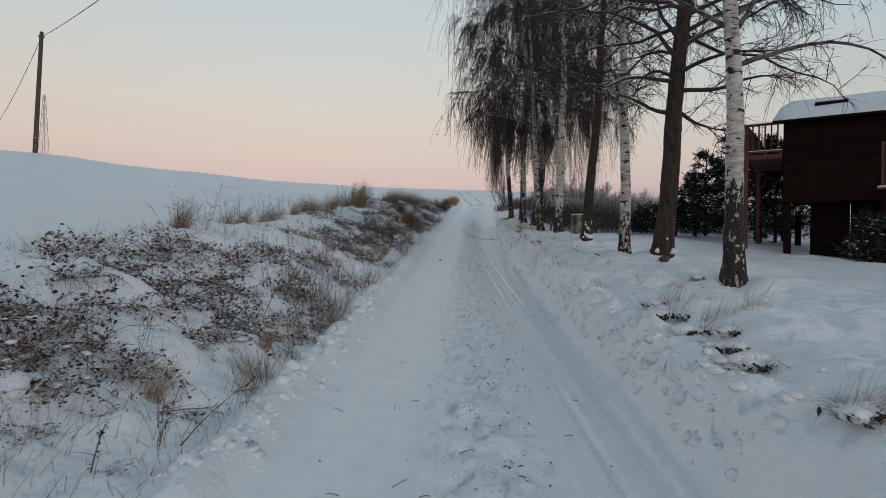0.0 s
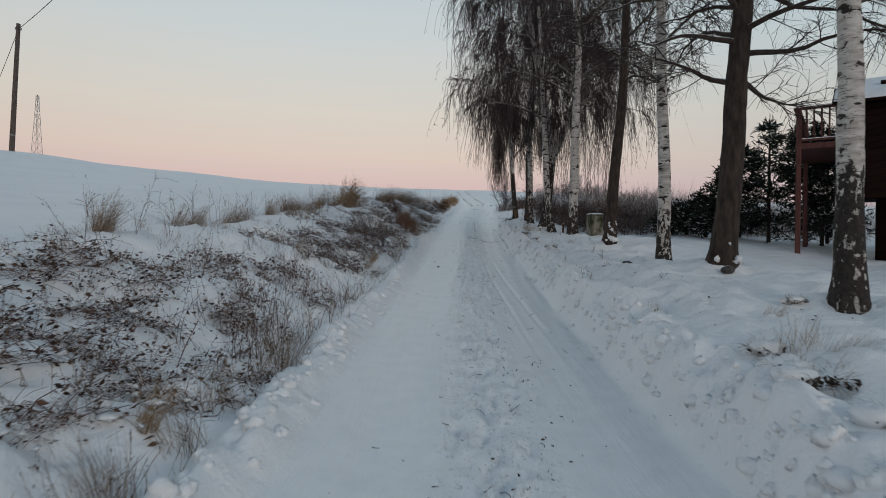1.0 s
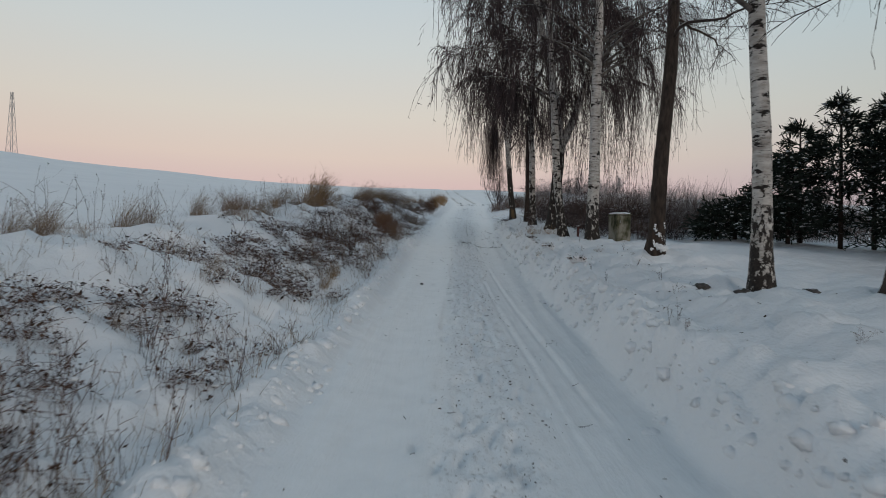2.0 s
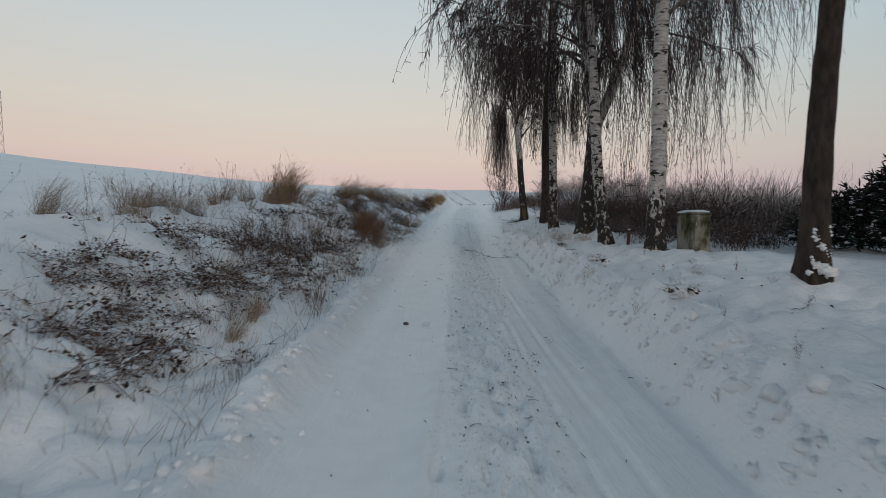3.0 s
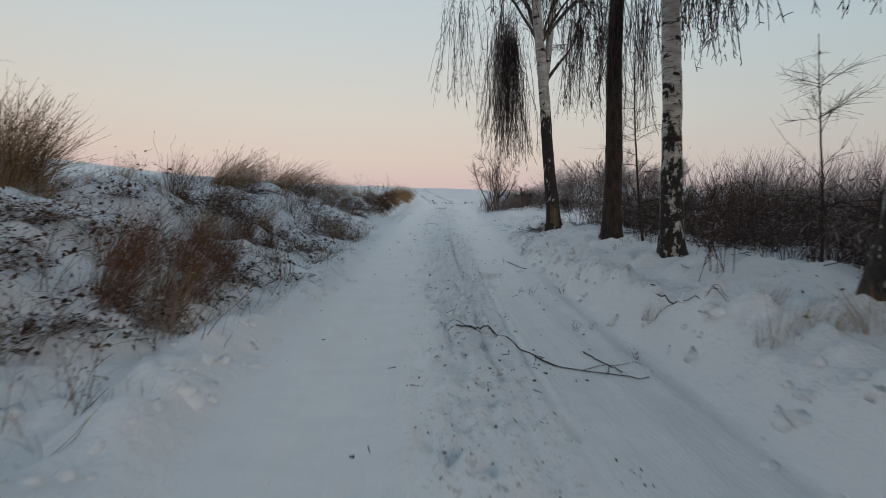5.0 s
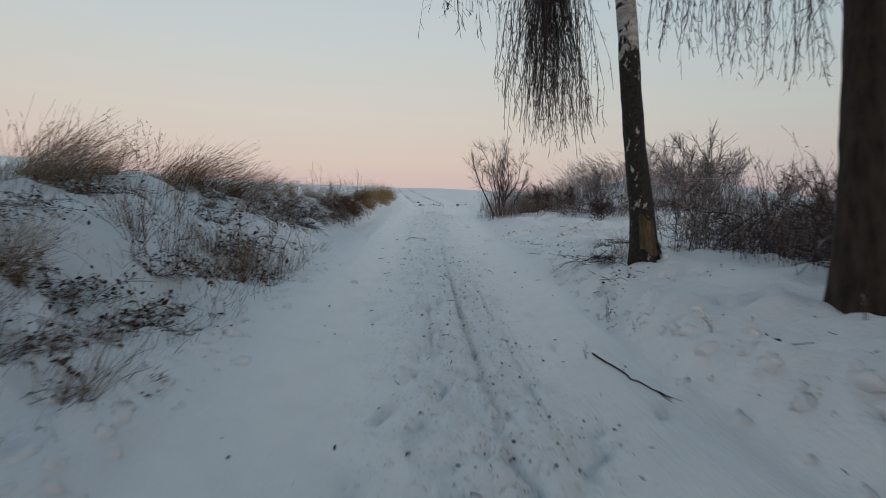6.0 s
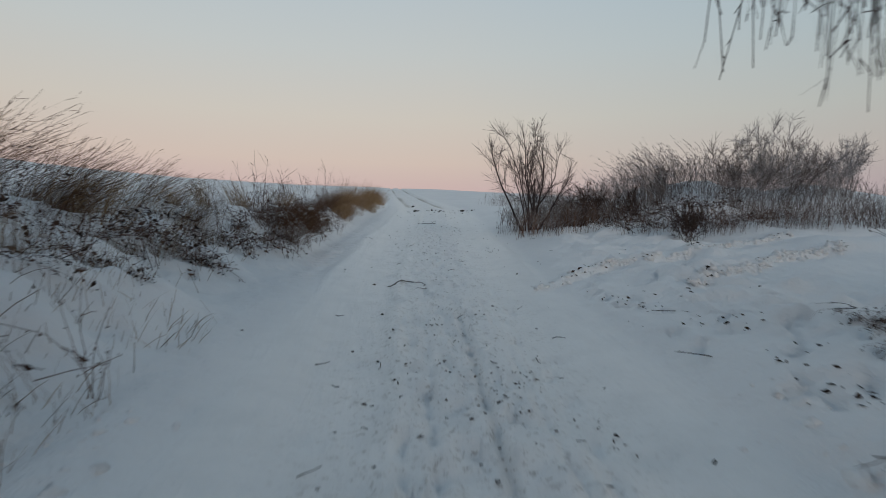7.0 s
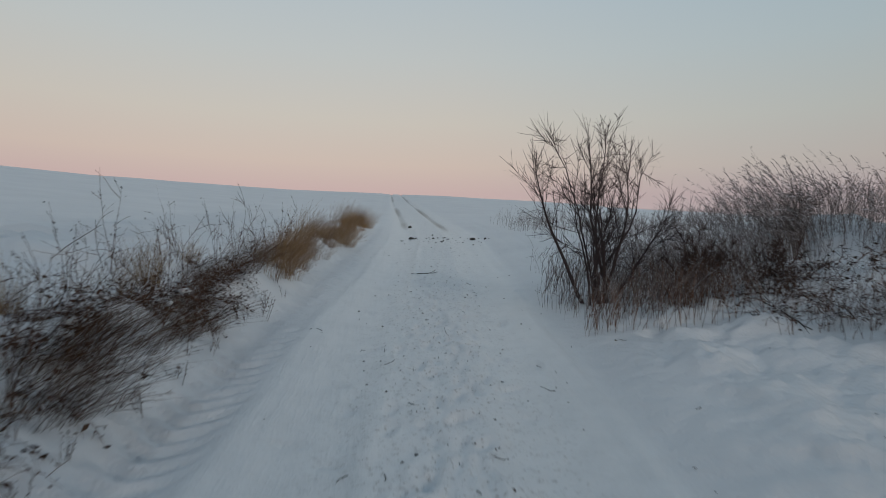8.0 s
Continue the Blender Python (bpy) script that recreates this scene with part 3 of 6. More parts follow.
def weeping_birch(x, y, r, lean, top=15.0, low=3.6, reach=3.6, extra=(), seed=0, strands=9, long=1.0, old=False, group="trees along the lane", label="", fork=None, floor=2.7, bunches=(), fine_by=1.0, bend=None):
    rng = np.random.default_rng(seed)
    tree = thing("birch_tree", pose(x, y, height(x, y)), label, "birch tree", group)
    mat = (BIRCH, BIRCH_OLD, BIRCH_PATCHY, BIRCH_FOOT, BIRCH_BLACK, BIRCH_LOW)[int(old)]
    me, middle, radius = trunk_mesh(rng, top, r, lean, mat, bend=bend)
    part("trunk", me, tree)
    specs = [(h, a, e, n, d) for h, a, e, n, d in extra]
    n = 20
    for i in range(n):
        h = low + (top * 0.92 - low) * (i + rng.uniform(0, 0.8)) / n
        s = (h - low) / (top - low)
        specs.append((h, i * 137.5 + rng.uniform(-25, 25) + seed * 50, rng.uniform(25, 55), reach * (0.75 + 0.6 * s - 1.0 * s * s) * rng.uniform(0.8, 1.2) + 0.3, rng.uniform(0.12, 0.30)))
    lines = limb_lines(rng, middle, specs, 11, 0.13)
    if fork:
        stem = grow(rng, middle(np.array([fork[0]])), [fork[1]], [fork[2]], 12, -0.04, 0.05)
        part("stem", mesh_from("stem", *tubes(stem, taper(1, 12, r * fork[3], 0.03), 14), mat, floats={"h": np.repeat(np.linspace(fork[0], fork[0] + fork[2], 12), 14)}), tree)
        more = grow(rng, *(lambda p, d, t: (p, unit(d * 0.4 + rng.normal(0, 0.7, d.shape) + [0, 0, 0.3]), reach * (1.1 - 0.7 * t)))(*along(rng, stem, 7, 0.3, 0.95)), 11, 0.2, 0.13)
        lines = np.concatenate([lines, more])
    put_limbs(tree, lines, np.clip(radius([s[0] for s in specs] + [top * 0.5] * (len(lines) - len(specs))) * 0.42, 0.018, 0.07), LIMB_BIRCH)
    p, d, t = along(rng, lines, 11, 0.18, 1.0)
    side = unit(d + rng.normal(0, 0.65, d.shape))
    subs = grow(rng, p, side, rng.uniform(0.5, 1.3, len(p)) * (1.15 - 0.6 * t), 7, 0.9, 0.25)
    each = max(strands // 2 + 1, 2)
    p, d, t = along(rng, subs, each, 0.15, 1.0)
    length = long * rng.gamma(3.2, 0.28, len(p)) * np.repeat(rng.uniform(0.55, 1.5, len(subs)), each)
    length = np.minimum(length, np.maximum(p[:, 2] - floor - rng.gamma(1.6, 0.5, len(p)), 0.15))
    hang = grow(rng, p, unit(d + rng.normal(0, 0.35, d.shape)), length, 7, rng.uniform(1.4, 4.5, len(p)), 0.17)
    share = np.linspace(0, 1, 7)[None, :, None]
    drift = np.repeat(rng.normal(0, 0.10, (len(subs), 1, 2)), each, 0) + rng.normal(0, 0.05, (len(p), 1, 2))
    wave = rng.normal(0, 0.022, (len(p), 1, 2)) * np.sin(share * rng.uniform(5, 11, (len(p), 1, 1)) + rng.uniform(0, 6, (len(p), 1, 1)))
    hang[:, :, :2] += length[:, None, None] * drift * share ** 1.6 + wave * share
    p, d, t = along(rng, hang, 6, 0.02, 1.0)
    spray = grow(rng, p, unit(d + rng.normal(0, 0.75, d.shape)), rng.uniform(0.05, 0.27, len(p)), 3, 2.5, 0.35)
    p2, d2, _ = along(rng, lines, 14, 0.3, 1.0)
    fine = grow(rng, p2, unit(d2 + rng.normal(0, 0.9, d2.shape)), rng.uniform(0.2, 0.7, len(p2)), 7, 0.3, 0.3)
    for bx, by, bottom, wide, count in bunches:
        top_z = 5.6 + 0.25 * math.hypot(bx, by)
        foot = middle(np.array(4.6))
        share = np.linspace(0, 1, 11)[:, None]
        arm = foot + (np.array([bx, by, top_z]) - foot) * share + np.array([0, 0, 0.7]) * np.sin(share * np.pi) + rng.normal(0, 0.03, (11, 3)) * share
        put_limbs(tree, arm[None], [0.045], LIMB_BIRCH)
        start = np.array([bx, by, top_z]) + rng.normal(0, 1, (count, 3)) * [wide, wide, 0.3]
        low_end = bottom + rng.gamma(1.6, 0.45, count)
        drop = grow(rng, start, np.stack([rng.normal(0, 0.8 * wide, count), rng.normal(0, 0.8 * wide, count), np.full(count, -1.0)], -1), np.maximum(start[:, 2] - low_end, 0.3), 9, 1.0, 0.2)
        hang = np.concatenate([hang, drop[:, 2:]])
        p, d, t = along(rng, drop, 32, 0.1, 1.0)
        spray = np.concatenate([spray, grow(rng, p, unit(d + rng.normal(0, 0.55, d.shape)), rng.uniform(0.03, 0.17, len(p)), 3, 3.0, 0.35)])
    twigs = merged(tubes(subs, taper(len(subs), 7, 0.009, 0.004), 3), ribbons(rng, hang, taper(len(hang), 7, 0.0054 * fine_by, 0.0036 * fine_by)),
                   ribbons(rng, spray, taper(len(spray), 3, 0.0050 * fine_by, 0.0034 * fine_by)), ribbons(rng, fine, taper(len(fine), 7, 0.006, 0.0035)))
    tagged(part("weeping_crown", mesh_from("weeping_crown", *twigs, TWIG), tree, "fine hanging brown twigs"), kind="stuff")
    return tree


def spreading_tree(x, y, r, lean, top=14.0, low=4.0, reach=3.2, extra=(), seed=0, label="", dense=9, floor=2.2):
    rng = np.random.default_rng(seed)
    tree = thing("bare_tree", pose(x, y, height(x, y)), label, "bare tree", "trees along the lane")
    me, middle, radius = trunk_mesh(rng, top, r, lean, BARK_DARK, flare=0.35, power=0.65)
    part("trunk", me, tree)
    specs = list(extra)
    n = 18
    for i in range(n):
        h = low + (top * 0.95 - low) * (i + rng.uniform(0, 0.8)) / n
        s = (h - low) / (top - low)
        specs.append((h, i * 137.5 + rng.uniform(-25, 25) + seed * 70, rng.uniform(0, 35), reach * (1.1 - 0.65 * s) * rng.uniform(0.75, 1.2), rng.uniform(-0.05, 0.14)))
    lines = limb_lines(rng, middle, specs, 11, 0.34)
    put_limbs(tree, lines, np.clip(radius([s[0] for s in specs]) * 0.36, 0.02, 0.075), LIMB)
    p, d, t = along(rng, lines, 13, 0.15, 1.0)
    subs = grow(rng, p, unit(d + rng.normal(0, 0.7, d.shape)), rng.uniform(0.4, 1.3, len(p)) * (1.2 - 0.6 * t), 7, 0.12, 0.3)
    p, d, t = along(rng, subs, dense, 0.1, 1.0)
    fine = grow(rng, p, unit(d + rng.normal(0, 0.7, d.shape)), rng.uniform(0.12, 0.6, len(p)), 5, 0.6, 0.45)
    tagged(part("twig_crown", mesh_from("twig_crown", *merged(tubes(subs, taper(len(subs), 7, 0.012, 0.005), 3), ribbons(rng, fine, taper(len(fine), 5, 0.005, 0.003))), TWIG_DARK), tree, "fine dark bare twigs"), kind="stuff")
    return tree


t_a = weeping_birch(5.10, 10.3, 0.165, (-0.015, 0), 14, 5.2, 2.6, [(3.75, -8, 32, 3.3, 0.34), (4.6, 10, 40, 2.8, 0.2), (4.4, 165, 40, 2.4, 0.1), (4.9, 40, 30, 3.0, 0.1), (4.3, -30, 45, 2.6, 0.15)], 11, 5, long=0.7, floor=3.6, old=3,
                    label="white-barked birch with dark fissured foot beside the house")
t_b = spreading_tree(5.03, 13.5, 0.21, (0.085, 0), 14, 3.9, 3.6,
                     [(4.4, 172, 30, 4.2, 0.05), (4.7, 20, 35, 3.8, 0.12), (3.9, 200, 5, 2.6, 0.02), (3.7, -10, 8, 2.6, 0.1), (4.1, -70, 10, 2.6, 0.05), (3.2, 150, -5, 2.0, -0.1), (3.3, 20, -8, 1.8, -0.1),
                      (4.9, 60, 15, 3.4, 0.05), (5.0, -30, 15, 3.4, 0.05), (5.2, 130, 15, 3.4, 0.05), (4.5, 100, 5, 3.0, 0.0), (5.4, 0, 25, 3.8, 0.05), (5.6, -60, 25, 3.4, 0.05), (5.6, 185, 20, 3.8, 0.08)], 12,
                     "thick dark-barked bare tree with snow on its limbs", 14)
t_c = weeping_birch(5.0, 16.2, 0.15, (-0.035, 0), 14, 5.0, 2.8, [(4.2, 190, 30, 2.6, 0.15), (4.8, 60, 35, 2.8, 0.15)], 13, 11, label="slim white birch with mossy bark on the verge", floor=3.2)
t_d = spreading_tree(4.85, 19.9, 0.16, (0.055, 0), 14, 4.2, 2.8, [], 14, "slim dark-barked tree leaning over the yard", 10, 3.2)
t_e = weeping_birch(4.85, 24.8, 0.175, (0.0, 0), 16, 4.8, 3.9, [(5.0, 200, 35, 3.0, 0.2), (4.7, -10, 45, 2.5, 0.32), (5.0, 20, 45, 2.6, 0.32), (5.2, -40, 45, 2.6, 0.32), (4.9, 50, 45, 2.7, 0.32),
                    (5.5, 0, 45, 2.6, 0.35), (5.7, 35, 45, 2.6, 0.35), (5.6, 90, 40, 3.2, 0.3), (5.3, 130, 40, 3.0, 0.3)], 15, 15, 1.75,
                    old=5, label="tall white weeping birch beside the concrete cabinet", floor=1.9, fine_by=0.85,
                    bunches=[(0.3, 2.7, 1.3, 0.3, 46), (0.8, 2.0, 1.3, 0.3, 46), (1.3, 1.3, 1.4, 0.3, 42), (1.7, 2.4, 1.5, 0.3, 36)])
t_f = weeping_birch(4.45, 26.8, 0.14, (-0.075, 0.02), 15, 4.8, 4.3, [(4.6, 170, 40, 3.2, 0.25), (4.4, 60, 40, 3.0, 0.25)], 16, 23, 1.25, old=2, label="leaning white weeping birch on the verge", floor=2.4, fine_by=1.45)
t_g = weeping_birch(4.60, 29.3, 0.215, (0.085, 0), 15, 4.8, 4.0, [(4.5, 190, 40, 3.2, 0.25), (4.6, 30, 40, 3.0, 0.25)], 17, 25, 1.3, old=True, fork=(2.9, (0.40, 0.05, 1), 9.0, 0.72), bend=(3.0, -0.25), label="old forked birch with dark fissured bark", floor=2.2, fine_by=1.4,
                    bunches=[(-1.2, 0.8, 3.0, 0.35, 60), (-0.6, 1.8, 2.9, 0.3, 50), (0.9, 1.5, 2.7, 0.35, 50)])
t_h = weeping_birch(4.52, 33.0, 0.145, (-0.01, 0), 16, 5.4, 3.9, [(4.8, 180, 50, 3.2, 0.2), (5.0, 120, 50, 3.2, 0.2)], 18, 19, 1.25, old=2, label="patchy black and white weeping birch", floor=3.4, fine_by=1.35,
                    bunches=[(-0.2, 2.5, 2.3, 0.20, 34), (0.65, 2.4, 2.9, 0.22, 30), (0.8, 0.5, 2.9, 0.3, 60), (-1.2, 1.6, 3.4, 0.2, 20), (1.3, 1.9, 3.0, 0.25, 26), (-2.0, 1.0, 3.5, 0.3, 40), (-2.8, 0.2, 4.0, 0.3, 30)])
t_i = spreading_tree(4.84, 36.25, 0.17, (0.025, 0), 15, 4.6, 3.0, [], 19, "straight dark-barked tree with fine twigs", 9, 3.2)
t_j = weeping_birch(4.60, 39.5, 0.155, (-0.075, 0), 16, 5.6, 3.0, [(3.6, 35, 50, 2.6, 0.1)], 20, 15, 1.0, old=4, label="weeping birch with bark stripped at its foot", floor=4.3, fine_by=0.85, fork=(3.5, (0.16, 0.05, 1), 8.0, 0.6),
                    bunches=[(-1.05, 1.1, 1.8, 0.14, 120), (-0.85, 1.5, 1.55, 0.12, 110), (-1.25, 1.0, 2.2, 0.15, 90), (-2.5, 0.4, 2.9, 0.2, 40), (0.6, 0.3, 2.6, 0.12, 50), (1.5, 0.5, 2.6, 0.13, 50), (2.15, 0.0, 2.3, 0.13, 40), (2.3, 1.3, 3.6, 0.3, 30)])
for tree, spots in ((t_b, [(-0.2, -0.24, 0.05, 0.06), (0.14, -0.30, 0.04, 0.08), (0.03, -0.22, 0.32, 0.03)]), (t_d, [((0.205 - 0.09 * h) * math.cos(a) + 0.055 * h, (0.205 - 0.09 * h) * math.sin(a), h, 0.010 + 0.022 * (k * 0.37 % 1) + 0.05 * max(0, 1 - h / 0.15)) for k, h, a in ((k, 0.02 + 0.55 * (k * 0.618 % 1) ** 1.5, 4.0 + 1.5 * (k * 0.755 % 1)) for k in range(40))]), (t_j, [(0.16, -0.14, 0.22, 0.06), (0.15, -0.2, 0.04, 0.08)])):
    part("snow_patch", mesh_from("snow_patch", *lumps(np.random.default_rng(3), [p[:3] for p in spots], [p[3] for p in spots], 0.85, 0.3, 8, 6), SNOW), tree, "snow caught on the foot of the trunk")["kind"] = "stuff"
part("bared_wood", mesh_from("bared_wood", *(lambda th, hs: (np.stack([(0.245 - 0.085 * hs[:, None] + 0.01 * np.sin(3 * th)[None]) * np.cos(th)[None] - 0.07 * hs[:, None], (0.245 - 0.085 * hs[:, None]) * np.sin(th)[None], hs[:, None] + 0.05 * np.sin(5 * th)[None]], -1).reshape(-1, 3),
     np.stack([(i := (np.arange(7)[:, None] * 9 + np.arange(8)[None])), i + 1, i + 10, i + 9], -1).reshape(-1, 4)))(np.radians(np.linspace(226, 280, 9)), np.linspace(0.12, 0.58, 8)), FRESH_WOOD), t_j, "bark stripped to brown wood")

# ---- bank plants ----
def bramble(rng, size=1.0):
    """Arching stems with withered leaves, as stems and leaves."""
    n = 20
    a = rng.uniform(0, 6.28, n)
    st = np.stack([rng.normal(0, 0.16, n), rng.normal(0, 0.16, n), np.full(n, -0.05)], -1) * size
    d = np.stack([np.cos(a) * 0.8, np.sin(a) * 0.8, rng.uniform(0.5, 1.3, n)], -1)
    lines = grow(rng, st, d, rng.uniform(0.5, 1.15, n) * size, 5, 2.0, 0.35)
    p, w, _ = along(rng, lines, 5, 0.2, 0.9)
    subs = grow(rng, p, unit(w + rng.normal(0, 0.8, w.shape)), rng.uniform(0.1, 0.4, len(p)) * size, 3, 0.8, 0.4)
    pl, _, _ = along(rng, subs, 1, 0.3, 1.0)
    pl2, _, _ = along(rng, lines, 6, 0.15, 1.0)
    pl = np.concatenate([pl, pl2]) + rng.normal(0, 0.02, (len(pl) + len(pl2), 3))
    s = merged(tubes(lines, taper(n, 5, 0.006, 0.0025), 3), ribbons(rng, subs, taper(len(subs), 3, 0.0035, 0.002)))
    seat, _, _ = along(rng, lines, 1, 0.35, 0.75)
    seat = seat[rng.random(n) < 0.3]
    k = 90
    a = rng.uniform(0, 6.28, k)
    rr = np.sqrt(rng.random(k)) * 0.34 * size
    root = np.stack([np.cos(a) * rr, np.sin(a) * rr, np.full(k, -0.02)], -1)
    blade = grow(rng, root, np.stack([rng.normal(0.3, 0.6, k), rng.normal(0, 0.6, k), rng.uniform(0.3, 0.9, k)], -1), rng.uniform(0.12, 0.36, k) * size, 4, 3.0, 0.4)
    mat = ribbons(rng, blade, taper(k, 4, 0.0034, 0.0016))
    return s, mat, leaves(rng, pl, 0.04), lumps(rng, seat, rng.uniform(0.02, 0.06, len(seat)), 0.45, 0.35, 8, 5)


def grass(rng, n=190, tall=0.7, wide=0.16, wind=(0.25, 0.05), plume=True):
    """A dense tuft of fine upright blades, bent by the wind, with feathery heads."""
    a = rng.uniform(0, 6.28, n)
    rr = np.sqrt(rng.uniform(0, 1, n)) * wide
    st = np.stack([np.cos(a) * rr, np.sin(a) * rr, np.full(n, -0.05)], -1)
    d = np.stack([np.cos(a) * 0.10 + 0.4 * wind[0], np.sin(a) * 0.10 + wind[1], np.ones(n)], -1) + rng.normal(0, 0.10, (n, 3))
    stray = rng.random(n) < 0.15
    d[stray] += rng.normal(0, 0.45, (stray.sum(), 3)) * [1, 1, 0]
    size = tall * rng.beta(2.6, 1.6, n) * 1.35 * (1 - 0.35 * (rr / wide) ** 2)
    lines = grow(rng, st, d, size, 4, 0.30, 0.22)
    lines[:, :, 0] += np.linspace(0, 1, 4) ** 2.5 * (wind[0] * tall * rng.uniform(0.2, 1.5, (n, 1)))
    out = [ribbons(rng, lines, taper(n, 4, 0.0022, 0.0010))]
    if plume:
        tips = lines[(rng.random(n) < 0.4) & (size > 0.4 * tall)]
        p, w, t = along(rng, tips, 5, 0.66, 1.0)
        hair = grow(rng, p, unit(w + rng.normal(0, 0.33, w.shape)), rng.uniform(0.03, 0.085, len(p)), 3, 2.0, 0.3)
        out.append(ribbons(rng, hair, np.tile([0.0012, 0.0020, 0.0008], (len(hair), 1))))
    return merged(*out)


def weed(rng, tall=0.9, heads=True):
    """A dead upright weed: stalks, side shoots and seed heads."""
    n = 4
    st = np.stack([rng.normal(0, 0.05, n), rng.normal(0, 0.05, n), np.full(n, -0.05)], -1)
    d = np.stack([rng.normal(0, 0.2, n), rng.normal(0, 0.2, n), np.ones(n)], -1)
    lines = grow(rng, st, d, tall * rng.uniform(0.5, 1.1, n), 7, rng.uniform(-0.1, 0.7, n), 0.24)
    p, w, _ = along(rng, lines, 8, 0.35, 1.0)
    subs = grow(rng, p, unit(w + rng.normal(0, 0.65, w.shape)), rng.gamma(2.0, 0.07, len(p)).clip(0.04, 0.34) * tall, 4, rng.uniform(-0.5, 1.5, len(p)), 0.4)
    s = merged(tubes(lines, taper(n, 7, 0.0042, 0.0018), 3), ribbons(rng, subs, taper(len(subs), 4, 0.003, 0.0016)))
    tips, _, _ = along(rng, subs, 1, 0.7, 1.0)
    tips = np.concatenate([tips, lines[:, -1]]) + 0.0
    r = rng.gamma(2.5, 0.0018, (len(tips), 1)).clip(0.002, 0.010)
    up = unit(rng.normal(0, 0.6, (len(tips), 3)) + [0, 0, 0.6])
    return s, tubes(np.stack([tips - up * r * 2.4, tips, tips + up * r * 2.4], 1), np.concatenate([r * 0.2, r, r * 0.1], 1), 3)


def scatter(make, name, label, category, group, spots, variants, seed):
    """Variants of a plant, each built once and then copied to its spots (x, y, scale, turn)."""
    made = {}
    for i, (x, y, sc, turn) in enumerate(spots):
        v = i % variants
        m = pose(x, y, height(x, y) - 0.02, 0, 0, turn) @ Matrix.Scale(sc, 4)
        if v in made:
            copy = copy_thing(made[v], pose(x, y, height(x, y) - 0.02, 0, 0, turn))
            copy.scale = (sc, sc, sc)
        else:
            ob = thing(name, m, label, category, group)
            for pname, me, plabel in make(np.random.default_rng(seed + v)):
                tagged(part(pname, me, ob, plabel), kind="stuff")
            made[v] = ob


def joined(make, name, label, category, spots, variants, seed):
    """Many small alike plants as one object."""
    sets = [make(np.random.default_rng(seed + v)) for v in range(variants)]
    ob = thing(name, pose(0, 0, 0), label, category, kind="stuff")
    for k, (pname, first, plabel) in enumerate(sets[0]):
        pieces = []
        for i, (x, y, sc, turn) in enumerate(spots):
            me = sets[i % variants][k][1]
            v, f = np.zeros(3 * len(me.vertices), np.float32), np.zeros(len(me.loops), np.int32)
            me.vertices.foreach_get("co", v)
            me.loops.foreach_get("vertex_index", f)
            a = math.radians(turn)
            v = v.reshape(-1, 3) @ np.array([[math.cos(a), math.sin(a), 0], [-math.sin(a), math.cos(a), 0], [0, 0, 1]]) * sc
            pieces.append((v + [x, y, height(x, y) - 0.02], f.reshape(-1, 4)))
        tagged(part(pname, mesh_from(pname, *merged(*pieces), first.materials[0]), ob, plabel), kind="stuff")


def bramble_parts(rng):
    s, mat, lv, sn = bramble(rng)
    return [("grass_mat", mesh_from("grass_mat", *mat, GRASS_RED), "matted brown grass"), ("stem_tangle", mesh_from("stem_tangle", *s, BRAMBLE), ""), ("leaf_mass", mesh_from("leaf_mass", *lv, LEAF, False), "shrivelled dark brown leaves"), ("loose_snow", mesh_from("loose_snow", *sn, SNOW), "small pillows of snow")]


def grass_parts(mat, **kw):
    return lambda rng: [("blade_mass", mesh_from("blade_mass", *grass(rng, **kw), mat), "")]


def weed_parts(mat=BRAMBLE, tall=0.9):
    def make(rng):
        s, h = weed(rng, tall)
        return [("stalk_mass", mesh_from("stalk_mass", *s, mat), ""), ("seed_mass", mesh_from("seed_mass", *h, LEAF), "small dark seed heads")]
    return make


rb = np.random.default_rng(77)


def bank_spots(n, y0, y1, lo, hi, s0, s1, patch=None):
    """Spots on the bank; lo and hi are shares of the way from the lane's edge to the crest."""
    out = []
    while len(out) < n:
        y = rb.uniform(y0, y1)
        f = rb.uniform(lo, hi)
        u = -(2.1 + f * (crest_u(y) - 2.1))
        x = float(lane_x(y) + u)
        if y > 42.2 and f < 0.35 or y < 9 and f < 0.5 and rb.random() < 0.6:
            continue
        if 15.2 < y < 20.8 and f < 0.42 and rb.random() < 0.85:
            continue
        if patch and vnoise(np.array(x * 0.55), np.array(y * 0.4), patch) < rb.uniform(0.25, 0.62):
            continue
        out.append((x, y, rb.uniform(s0, s1), rb.uniform(0, 360)))
    return out


scatter(bramble_parts, "bramble_bush", "withered bramble with dark leaves under snow on the bank", "bramble", "brambles on the bank",
        bank_spots(96, 3.6, 46.9, 0.12, 0.85, 0.55, 1.05, 3), 10, 100)
scatter(bramble_parts, "bramble_bush", "low dark bramble at the foot of the bank", "bramble", "brambles on the bank",
        bank_spots(34, 5, 49.1, 0.05, 0.35, 0.4, 0.75), 8, 130)
scatter(bramble_parts, "bramble_bush", "thick withered bramble low on the bank", "bramble", "brambles on the bank",
        bank_spots(9, 7.5, 17.0, 0.2, 0.65, 0.6, 1.0, 3), 10, 145)
joined(weed_parts(), "weed_growth", "dead upright weeds with dark seed heads on the snowy bank", "weeds",
        bank_spots(120, 3.6, 49.1, 0.0, 0.6, 0.5, 1.0, 6), 8, 160)
scatter(weed_parts(BRAMBLE, 1.3), "dead_weed", "tall dead weed on the crest of the bank", "weed", "dead weeds",
        bank_spots(34, 10, 51.4, 0.85, 1.1, 0.6, 1.0), 6, 180)
